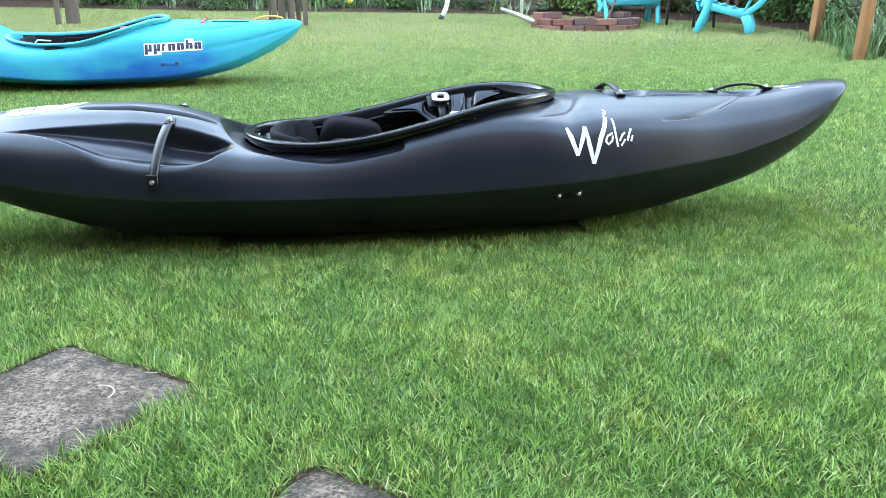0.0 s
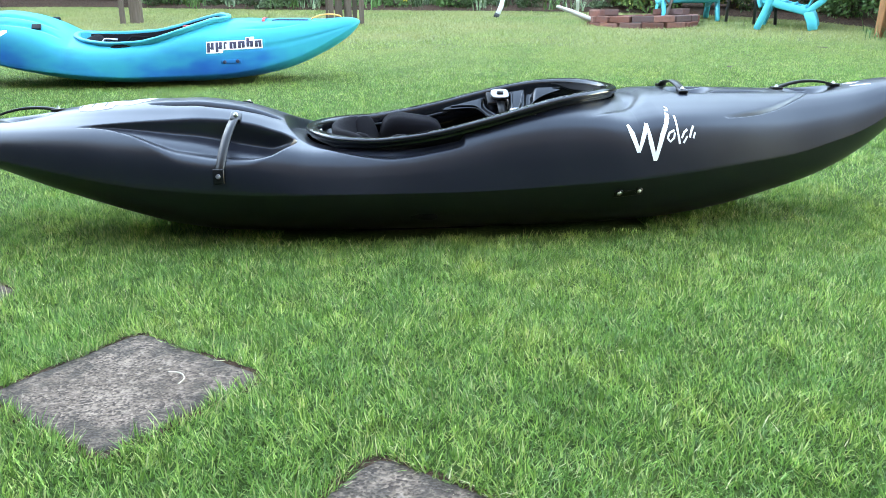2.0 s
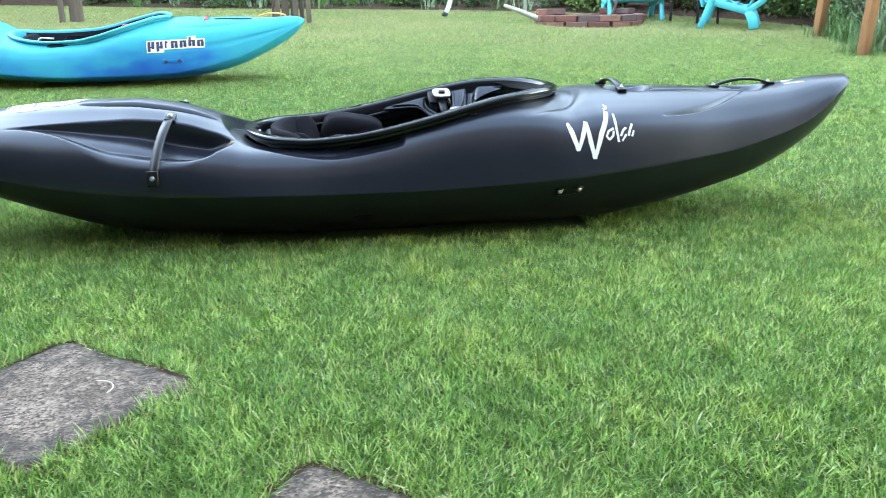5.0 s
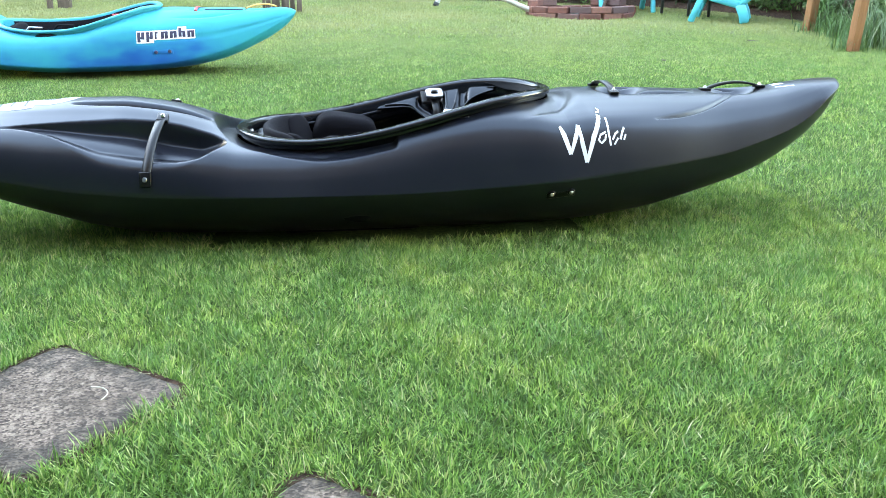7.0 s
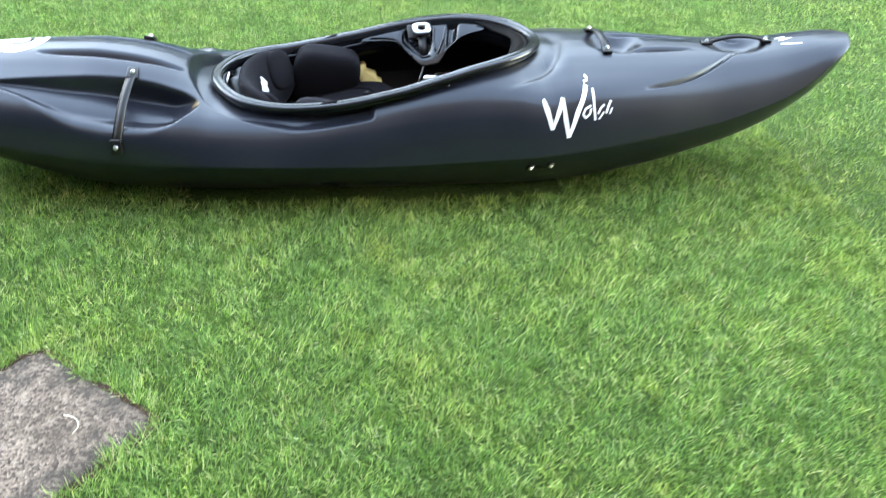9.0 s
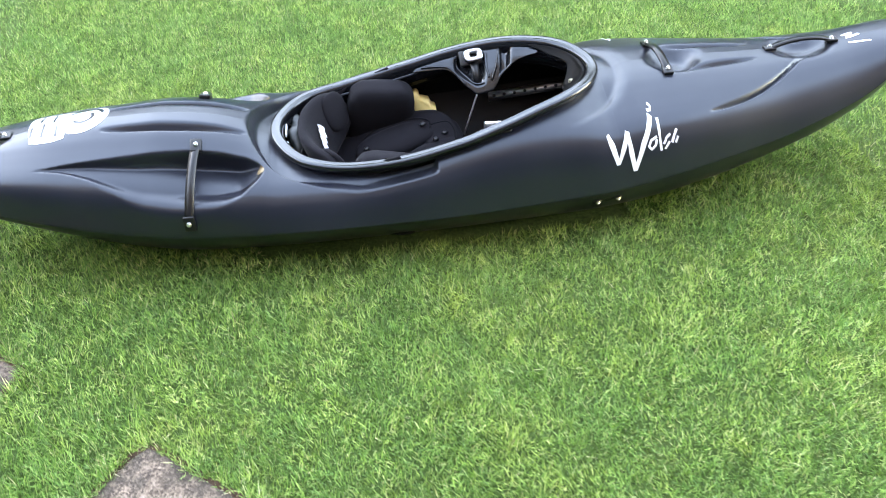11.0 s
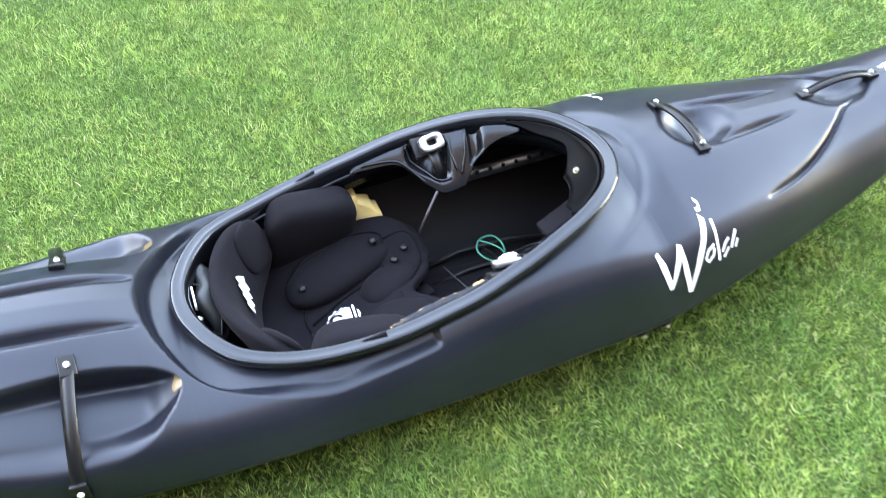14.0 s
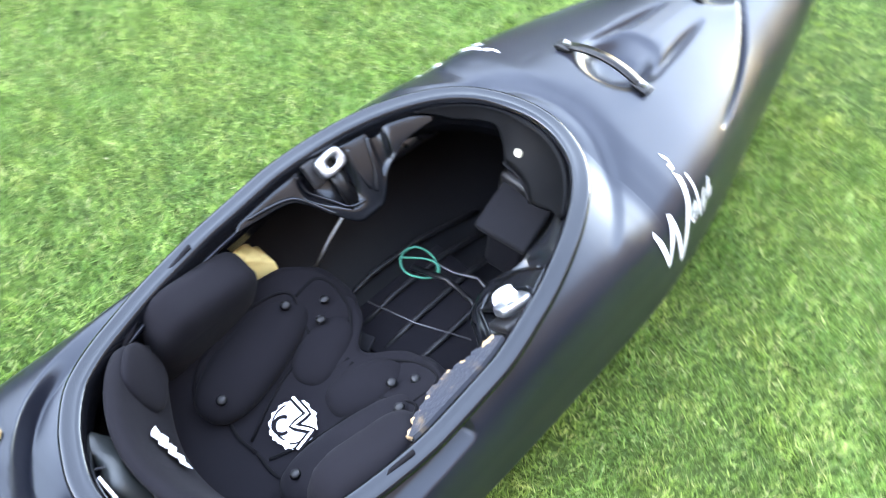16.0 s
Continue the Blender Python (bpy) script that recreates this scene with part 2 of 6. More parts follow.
def tube(points, radius, sides=8, closed=False):
    """A swept round bar along points; radius may be a list."""
    bm = bmesh.new()
    pts = [Vector(p) for p in points]
    n = len(pts)
    rad = radius if hasattr(radius, "__len__") else [radius] * n
    rings, up = [], Vector((0.13, 0.31, 0.94))
    for i, p in enumerate(pts):
        d = (pts[(i + 1) % n] - pts[i - 1]) if closed else (pts[min(i + 1, n - 1)] - pts[max(i - 1, 0)])
        d.normalize()
        a = d.cross(up).normalized()
        b = a.cross(d).normalized()
        rings.append([bm.verts.new(p + rad[i] * (math.cos(2 * math.pi * k / sides) * a + math.sin(2 * math.pi * k / sides) * b)) for k in range(sides)])
    for i in range(n if closed else n - 1):
        r, s = rings[i], rings[(i + 1) % n]
        for k in range(sides):
            bm.faces.new((r[k], r[(k + 1) % sides], s[(k + 1) % sides], s[k]))
    if not closed:
        bm.faces.new(rings[0][::-1]), bm.faces.new(rings[-1])
    return bm


def band(points, across, width, thick):
    """A flat strap along points; across is its width direction."""
    bm = bmesh.new()
    pts, w = [Vector(p) for p in points], Vector(across).normalized()
    rings = []
    for i, p in enumerate(pts):
        d = (pts[min(i + 1, len(pts) - 1)] - pts[max(i - 1, 0)]).normalized()
        nrm = d.cross(w).normalized()
        rings.append([bm.verts.new(p + sa * w * width / 2 + sb * nrm * thick / 2) for sa, sb in ((-1, -1), (1, -1), (1, 1), (-1, 1))])
    for r, s in zip(rings, rings[1:]):
        for k in range(4):
            bm.faces.new((r[k], r[(k + 1) % 4], s[(k + 1) % 4], s[k]))
    bm.faces.new(rings[0][::-1]), bm.faces.new(rings[-1])
    bmesh.ops.recalc_face_normals(bm, faces=bm.faces[:])
    return bm


def curve_of(*knots):
    """A smooth function through (x, y) knots that does not overshoot."""
    xs, ys = np.array([k[0] for k in knots], float), np.array([k[1] for k in knots], float)
    h, d = np.diff(xs), np.diff(ys) / np.diff(xs)
    m = np.zeros(len(xs))
    m[0], m[-1] = d[0], d[-1]
    for i in range(1, len(xs) - 1):
        if d[i - 1] * d[i] > 0:
            a, b = 2 * h[i] + h[i - 1], h[i] + 2 * h[i - 1]
            m[i] = (a + b) / (a / d[i - 1] + b / d[i])

    def f(x):
        x = np.clip(np.asarray(x, float), xs[0], xs[-1])
        i = np.clip(np.searchsorted(xs, x) - 1, 0, len(xs) - 2)
        t = (x - xs[i]) / h[i]
        return (2 * t**3 - 3 * t**2 + 1) * ys[i] + (t**3 - 2 * t**2 + t) * h[i] * m[i] + (3 * t**2 - 2 * t**3) * ys[i + 1] + (t**3 - t**2) * h[i] * m[i + 1]

    return f


def smooth_line(pts, closed=False, times=3):
    """Rounds the corners of a line."""
    pts = [Vector(p) for p in pts]
    for _ in range(times):
        pairs = list(zip(pts, pts[1:] + pts[:1])) if closed else list(zip(pts, pts[1:]))
        cut = [q for a, b in pairs for q in (a.lerp(b, 0.25), a.lerp(b, 0.75))]
        pts = cut if closed else [pts[0]] + cut[1:-1] + [pts[-1]]
    return pts


def ease(t):
    t = np.clip(t, 0, 1)
    return t * t * (3 - 2 * t)


def ground_z(y):
    return np.where(np.asarray(y) < 0.6, 0.0, 0.031 * (np.minimum(np.asarray(y, float), 14.0) - 0.6))


# ---------- kayak hulls ----------
class Shape:
    """The curves that shape a kayak: bow towards +x, keel line near z = 0."""


BLACK = Shape()
BLACK.x0, BLACK.x1 = -1.30, 1.316
BLACK.keel = curve_of((-1.30, 0.250), (-1.07, 0.160), (-0.95, 0.116), (-0.82, 0.073), (-0.69, 0.036), (-0.55, 0.017), (-0.3, 0.010), (0, 0.008), (0.35, 0.008),
                      (0.55, 0.013), (0.74, 0.035), (0.89, 0.070), (1.02, 0.108), (1.18, 0.193), (1.26, 0.262), (1.30, 0.325), (1.316, 0.352))
BLACK.beam = curve_of((-1.30, 0.004), (-1.28, 0.05), (-1.2, 0.095), (-1.02, 0.160), (-0.75, 0.228), (-0.55, 0.268), (-0.3, 0.287), (-0.1, 0.293), (0.1, 0.296), (0.42, 0.293),
                      (0.6, 0.270), (0.75, 0.237), (0.9, 0.199), (1.05, 0.163), (1.16, 0.132), (1.23, 0.105), (1.275, 0.079), (1.30, 0.054), (1.312, 0.027), (1.316, 0.005))
BLACK.waist = curve_of((-1.30, 0.265), (-1.0, 0.205), (-0.7, 0.162), (-0.4, 0.150), (0.0, 0.148), (0.3, 0.157), (0.5, 0.167), (0.75, 0.186), (0.9, 0.199), (1.01, 0.222), (1.11, 0.249), (1.19, 0.286), (1.25, 0.330), (1.29, 0.350), (1.316, 0.360))
BLACK.edge = curve_of((-1.30, 0.285), (-1.145, 0.308), (-1.0, 0.327), (-0.855, 0.343), (-0.72, 0.350), (-0.64, 0.350), (-0.565, 0.342), (-0.49, 0.327), (-0.42, 0.302), (-0.385, 0.286),
                      (-0.35, 0.274), (-0.28, 0.258), (-0.2, 0.250), (-0.1, 0.252), (0.0, 0.269), (0.1, 0.292), (0.2, 0.316), (0.3, 0.334), (0.4, 0.341), (0.46, 0.340),
                      (0.50, 0.346), (0.54, 0.351), (0.62, 0.351), (0.75, 0.348), (0.94, 0.342), (1.1, 0.347), (1.22, 0.362), (1.316, 0.368))
BLACK.rim_y = curve_of((-0.362, 0.0), (-0.3617, 0.0105), (-0.3608, 0.0215), (-0.357, 0.044), (-0.345, 0.078), (-0.325, 0.118), (-0.28, 0.170), (-0.2, 0.208), (-0.1, 0.232), (0, 0.242), (0.09, 0.242), (0.2, 0.226),
                       (0.3, 0.195), (0.38, 0.155), (0.43, 0.112), (0.455, 0.0747), (0.469, 0.0409), (0.4735, 0.0205), (0.4746, 0.0105), (0.475, 0.0))
BLACK.rim_z = curve_of((-0.37, 0.272), (-0.2, 0.266), (-0.1, 0.275), (0, 0.292), (0.1, 0.315), (0.2, 0.339), (0.3, 0.357), (0.4, 0.364), (0.475, 0.358))
BLACK.rim_x = (-0.362, 0.475)
BLACK.fine = (*np.linspace(0.018, 0.060, 18), *np.linspace(0.36, 0.60, 48), *np.linspace(-0.46, -0.34, 20), *np.linspace(0.70, 1.04, 52))


def rim_loop(S, inset=0.0, n=72):
    """The rim's outline on the +y side, from the back to the front, and its outward ways."""
    a, b = S.rim_x
    x = a + (b - a) * 0.5 * (1 - np.cos(np.linspace(0, math.pi, n)))
    p = np.stack([x, S.rim_y(x)], 1)
    full = np.vstack([p, (p * (1, -1))[-2:0:-1]])
    d = np.roll(full, -1, 0) - np.roll(full, 1, 0)
    d /= np.linalg.norm(d, axis=1)[:, None]
    out = np.stack([-d[:, 1], d[:, 0]], 1)
    return full - out * inset, out


def groove(x, y, pts, width, depth, power=1.0):
    """A tapered groove along a polyline in plan."""
    best, along = np.full(x.shape, 9.0), np.zeros(x.shape)
    pts = [(p[0], p[1]) for p in smooth_line([(*p, 0) for p in pts], times=2)]
    lens = np.cumsum([0] + [math.dist(a, b) for a, b in zip(pts, pts[1:])])
    for (a, b, l0) in zip(pts, pts[1:], lens):
        ax, ay, bx, by = *a, *b
        L2 = (bx - ax) ** 2 + (by - ay) ** 2
        t = np.clip(((x - ax) * (bx - ax) + (y - ay) * (by - ay)) / L2, 0, 1)
        dd = np.hypot(x - ax - t * (bx - ax), y - ay - t * (by - ay))
        hit = dd < best
        best, along = np.where(hit, dd, best), np.where(hit, (l0 + t * math.sqrt(L2)) / lens[-1], along)
    taper = np.clip(np.sin(math.pi * along), 0, 1) ** power
    w = width * (0.35 + 0.65 * taper)
    return depth * taper * np.exp(-((best / w) ** 2) * 2.2)


def black_relief(S, x, y, z):
    """Moulded pockets, grooves and collars of the deck: how far each point sinks, and how far it moves inwards."""
    ay = np.abs(y)
    dz, dy = np.zeros(x.shape), np.zeros(x.shape)
    # hand pockets behind the cockpit
    yu = curve_of((-0.91, 0.132), (-0.80, 0.126), (-0.65, 0.126), (-0.54, 0.123), (-0.48, 0.124), (-0.42, 0.131), (-0.385, 0.146), (-0.365, 0.168))(x)
    yl = curve_of((-0.91, 0.134), (-0.85, 0.146), (-0.79, 0.170), (-0.72, 0.208), (-0.65, 0.240), (-0.56, 0.257), (-0.49, 0.259), (-0.43, 0.246), (-0.39, 0.212), (-0.365, 0.170))(x)
    q = (ay - yu) / np.maximum(yl - yu, 1e-3)
    prof = np.where((q > 0) & (q < 1), ease(q / 0.30) * (0.55 + 0.45 * np.clip(1 - q, 0, 1)) * ease((1 - q) / 0.26) * 1.15, 0)
    deep = curve_of((-0.91, 0.0), (-0.75, 0.022), (-0.6, 0.044), (-0.5, 0.058), (-0.44, 0.052), (-0.405, 0.032), (-0.37, 0.0))(x) * prof
    dz += deep * 0.8
    dy += deep * 0.6
    # ridges along the back deck
    g = groove(x, ay, [(-0.75, 0.048), (-0.6, 0.056), (-0.415, 0.055)], 0.013, 0.021, 0.55)
    dz += g
    # step and channel round the rim
    loop, _ = rim_loop(S)
    near = (x > -0.50) & (x < 0.62)
    dist = np.full(x.shape, 9.0)
    if near.any():
        xn, yn = x[near], y[near]
        best = np.full(xn.shape, 9.0)
        for (px, py), (qx, qy) in zip(loop, np.roll(loop, -1, 0)):
            l2 = (qx - px) ** 2 + (qy - py) ** 2
            t = np.clip(((xn - px) * (qx - px) + (yn - py) * (qy - py)) / l2, 0, 1)
            best = np.minimum(best, np.hypot(xn - px - t * (qx - px), yn - py - t * (qy - py)))
        dist[near] = best
    inner = (x > S.rim_x[0]) & (x < S.rim_x[1]) & (ay < S.rim_y(x))
    dist = np.where(inner, 0.0, dist)
    sink = curve_of((-0.48, 0.030), (-0.36, 0.030), (-0.3, 0.026), (-0.22, 0.019), (-0.1, 0.015), (0.028, 0.015), (0.042, 0.0))(x)
    wide = curve_of((-0.40, 0.052), (-0.36, 0.052), (-0.28, 0.044), (-0.15, 0.038), (0.04, 0.040))(x)
    above = ease((z - (S.rim_z(x) - 0.050)) / 0.014)
    hind = ease((-0.18 - x) / 0.17)
    ring = sink * ease((wide - dist) / 0.016)
    dz += ring * (hind + (1 - hind) * 0.35 * above)
    dy += ring * (1 - hind) * 0.9 * above
    # sunken collar and its bank before the cockpit, fading out along the sides
    front = ease((x - 0.32) / 0.10)
    dz += front * (0.0045 * ease((0.060 - dist) / 0.022) + 0.0062 * ease((0.200 - ay) / 0.09) * np.exp(-(((dist - 0.046) / 0.021) ** 2)))
    # bow: bowl under the strap, grooves, swooping channels, bowl under the grab loop
    dz += 0.034 * np.exp(-(((x - 0.672) / 0.058) ** 2 + (y / 0.054) ** 2) ** 2.2)
    dz += groove(x, ay, [(0.665, 0.067), (0.765, 0.048), (0.88, 0.037)], 0.011, 0.014)
    dz += groove(x, ay, [(0.71, 0.194), (0.80, 0.166), (0.87, 0.134), (0.94, 0.090), (0.985, 0.052), (1.03, 0.036)], 0.0068, 0.0150, 0.5)
    dz += 0.026 * np.exp(-(((x - 1.005) / 0.062) ** 2 + (y / 0.042) ** 2) ** 1.6)
    # stern: bowl under the grab loop
    dz += 0.026 * np.exp(-(((x + 1.07) / 0.062) ** 2 + (y / 0.04) ** 2) ** 1.6)
    return dz, dy


def hull_mesh(S, relief, rows=270, low=26, high=88):
    a, b = S.rim_x
    xs = np.concatenate([
        S.x0 + (a - S.x0) * np.sin(np.linspace(0, math.pi / 2, int(rows * 0.36), endpoint=False)) ** 1.0,
        a + (b - a) * 0.5 * (1 - np.cos(np.linspace(0, math.pi, int(rows * 0.34)))),
        S.x1 - (S.x1 - b) * np.sin(np.linspace(math.pi / 2, 0, int(rows * 0.36) + 1))[1:] ** 1.0])
    xs = np.unique(np.round(np.concatenate([xs, np.linspace(S.x0, S.x1, rows // 2), S.fine, S.x0 + 0.12 * np.linspace(0, 1, 14) ** 2, S.x1 - 0.16 * np.linspace(0, 1, 18) ** 2]), 5))
    keep = [xs[0]]
    for v in xs[1:]:
        if v - keep[-1] > 0.0012 or v == b:
            keep.append(v)
    xs = np.array(keep)
    w, zk, zw, ze = S.beam(xs), S.keel(xs), S.waist(xs), S.edge(xs)
    inside = (xs > a) & (xs < b)
    yo = np.where(inside, np.maximum(S.rim_y(xs) - 0.022, 0.0), 0.0)
    ang = np.linspace(0, math.pi / 2, low)
    yl = w[:, None] * np.sin(ang) ** (2 / S.m)
    zl = zw[:, None] - (zw - zk)[:, None] * np.cos(ang) ** (2 / S.k(xs)[:, None])
    s = np.linspace(0, 1, high)[1:]
    s = 0.6 * s + 0.4 * s**2.2
    yh = w[:, None] + (yo - w)[:, None] * s
    soft = S.soft(xs)
    rear = S.rear(xs)

    def section(q, a, b):
        return (1 - a - b) * S.crown(q) + a * ROUND(q) + b * SHOULDER(q)

    hind = rear * (1 - soft)
    g, g0 = section(yh / w[:, None], soft[:, None], hind[:, None]), section(yo / w, soft, hind)
    zh = zw[:, None] + (ze - zw)[:, None] * g / g0[:, None]
    y, z = np.hstack([yl, yh]), np.hstack([zl, zh])
    x = np.repeat(xs[:, None], y.shape[1], 1)
    dz, dy = relief(S, x, y, z)
    top = ease((z - zw[:, None]) / 0.03)
    y, z = y - dy * top, z - dz * top
    n, k = y.shape
    verts = np.stack([x, y, z], -1).reshape(-1, 3)
    mirror = verts * (1, -1, 1)
    faces = []
    for i in range(n - 1):
        for j in range(k - 1):
            q = (i * k + j, i * k + j + 1, (i + 1) * k + j + 1, (i + 1) * k + j)
            faces.append(q[::-1])
            faces.append(tuple(v + n * k for v in q))
    bm = bmesh.new()
    vs = [bm.verts.new(v) for v in np.vstack([verts, mirror])]
    for f in faces:
        bm.faces.new([vs[i] for i in f])
    seam = [v for v in vs if abs(v.co.y) < 0.0012]
    bmesh.ops.remove_doubles(bm, verts=seam, dist=0.0011)
    ends = [v for v in bm.verts if v.co.x < S.x0 + 1e-4 or v.co.x > S.x1 - 1e-4]
    bmesh.ops.remove_doubles(bm, verts=ends, dist=0.004)
    bmesh.ops.dissolve_degenerate(bm, dist=1e-5, edges=bm.edges[:])
    bmesh.ops.recalc_face_normals(bm, faces=bm.faces[:])
    return bm


BLACK.m = 3.5
BLACK.k = curve_of((-1.3, 1.2), (-0.9, 1.12), (-0.4, 1.06), (0.3, 1.04), (0.7, 1.02), (1.316, 1.02))
BLACK.soft = curve_of((-1.3, 0.4), (-0.9, 0.0), (0.5, 0.0), (1.05, 0.6), (1.316, 0.7))
ROUND = curve_of((0, 1.0), (0.3, 0.95), (0.5, 0.86), (0.67, 0.69), (0.81, 0.44), (0.905, 0.22), (1.0, 0.0))
SHOULDER = curve_of((0, 1.0), (0.15, 0.985), (0.3, 0.935), (0.45, 0.855), (0.57, 0.79), (0.68, 0.73), (0.77, 0.67), (0.84, 0.60), (0.90, 0.50), (0.945, 0.37), (0.975, 0.22), (1.0, 0.0))
BLACK.rear = curve_of((-1.3, 0.0), (-1.0, 0.4), (-0.75, 1.0), (-0.45, 1.0), (-0.36, 0.0), (1.316, 0.0))
BLACK.crown = curve_of((0, 1.0), (0.15, 0.99), (0.3, 0.962), (0.45, 0.91), (0.57, 0.86), (0.68, 0.81), (0.77, 0.755), (0.84, 0.675), (0.90, 0.535), (0.945, 0.35), (0.978, 0.15), (1.0, 0.0))


def rim_mesh(S, profile, inset):
    loop, out = rim_loop(S, inset)
    n, k = len(loop), len(profile)
    bm = bmesh.new()
    zs = S.rim_z(loop[:, 0])
    rings = [[bm.verts.new((p[0] + o[0] * a, p[1] + o[1] * a, z + b)) for a, b in profile] for p, o, z in zip(loop, out, zs)]
    for i in range(n):
        r, t = rings[i], rings[(i + 1) % n]
        for j in range(k):
            bm.faces.new((r[j], t[j], t[(j + 1) % k], r[(j + 1) % k]))
    bmesh.ops.recalc_face_normals(bm, faces=bm.faces[:])
    return bm


RIM_PROFILE = [(-0.0180, -0.066), (-0.0175, -0.040), (-0.0168, -0.020), (-0.0158, -0.0085), (-0.0130, -0.0020), (-0.0092, 0.0012), (-0.0055, 0.0006), (0.0, 0.0002), (0.0065, 0.0012), (0.0110, 0.0016), (0.0142, -0.0012), (0.0158, -0.0062),
               (0.0148, -0.0110), (0.0085, -0.0128), (0.0050, -0.0150), (0.0062, -0.0195), (0.0040, -0.0235), (-0.001, -0.026), (-0.003, -0.058), (-0.010, -0.066)]


# ---------- the black kayak ----------
from mathutils.bvhtree import BVHTree


class Skin:
    """Finds places on a hull's surface."""

    def __init__(self, ob):
        self.tree = BVHTree.FromPolygons([v.co for v in ob.data.vertices], [p.vertices[:] for p in ob.data.polygons])

    def side(self, x, z, s=-1, lift=0.0):
        p, n, *_ = self.tree.ray_cast(Vector((x, s * 1.0, z)), Vector((0, -s, 0)))
        return (p + n * (lift if n.y * s > 0 else -lift), n) if p else (None, None)

    def top(self, x, y, lift=0.0):
        p, n, *_ = self.tree.ray_cast(Vector((x, y, 1.0)), Vector((0, 0, -1)))
        return (p + n * (lift if n.z > 0 else -lift), n) if p else (None, None)


def stroke(bm, find, pts, width, steps=0.006):
    """A brush stroke laid on a surface: find(a, b) gives the place on it. width: one, or one for each point."""
    ws = width if hasattr(width, "__len__") else [width] * len(pts)
    line = []
    for (a, b, wa, wb) in zip(pts, pts[1:], ws, ws[1:]):
        n = max(2, int(math.dist(a, b) / steps))
        line += [(a[0] + (b[0] - a[0]) * i / n, a[1] + (b[1] - a[1]) * i / n, wa + (wb - wa) * i / n) for i in range(n)]
    line.append((*pts[-1], ws[-1]))
    rows = []
    for i, (u, v, w) in enumerate(line):
        p, q = line[max(i - 1, 0)], line[min(i + 1, len(line) - 1)]
        dx, dy = q[0] - p[0], q[1] - p[1]
        d = math.hypot(dx, dy) or 1
        row = []
        for k in (-1, -0.33, 0.33, 1):
            place = find(u - dy / d * w / 2 * k, v + dx / d * w / 2 * k)
            row.append(bm.verts.new(place) if place else None)
        rows.append(row)
    for r, s in zip(rows, rows[1:]):
        for k in range(3):
            f = (r[k], r[k + 1], s[k + 1], s[k])
            if all(f):
                bm.faces.new(f)


def filled(bm, find, outline, steps=16):
    """A patch laid on a surface, from a star-shaped outline round its middle."""
    cx, cy = sum(p[0] for p in outline) / len(outline), sum(p[1] for p in outline) / len(outline)
    mid = bm.verts.new(find(cx, cy))
    rings = []
    for k in range(1, steps + 1):
        rings.append([bm.verts.new(find(cx + (u - cx) * k / steps, cy + (v - cy) * k / steps)) for u, v in outline])
    n = len(outline)
    for i in range(n):
        bm.faces.new((mid, rings[0][i], rings[0][(i + 1) % n]))
        for r, s in zip(rings, rings[1:]):
            bm.faces.new((r[i], s[i], s[(i + 1) % n], r[(i + 1) % n]))


def bolt(at, normal, parent, radius=0.0075, name="bolt", material=None):
    bm = disc(radius, 0.004, bevel=0.25)
    head = bmesh.new()
    bmesh.ops.create_cone(head, cap_ends=True, segments=6, radius1=radius * 0.5, radius2=radius * 0.42, depth=0.003, matrix=Matrix.Translation((0, 0, 0.0032)))
    tmp = bpy.data.meshes.new("tmp")
    head.to_mesh(tmp), head.free()
    bm.from_mesh(tmp)
    bpy.data.meshes.remove(tmp)
    bmesh.ops.transform(bm, matrix=Matrix.Translation(at) @ Vector(normal).to_track_quat("Z", "Y").to_matrix().to_4x4(), verts=bm.verts[:])
    return part(name, bm, material or M["steel"], parent, "steel bolt", smooth=False)


def bracket(at, normal, along, size, parent, name="bracket"):
    n, a = Vector(normal).normalized(), Vector(along).normalized()
    b = n.cross(a).normalized()
    a = b.cross(n).normalized()
    m = Matrix((a, b, n)).transposed().to_4x4()
    bm = block(size, 0.0025)
    bmesh.ops.transform(bm, matrix=Matrix.Translation(at) @ m, verts=bm.verts[:])
    return part(name, bm, M["strap"], parent, "black moulded plastic bracket")


def arch(a, b, rise, n=14, up=(0, 0, 1)):
    a, b, up = Vector(a), Vector(b), Vector(up)
    return [a.lerp(b, i / n) + up * rise * math.sin(math.pi * i / n) ** 0.7 for i in range(n + 1)]


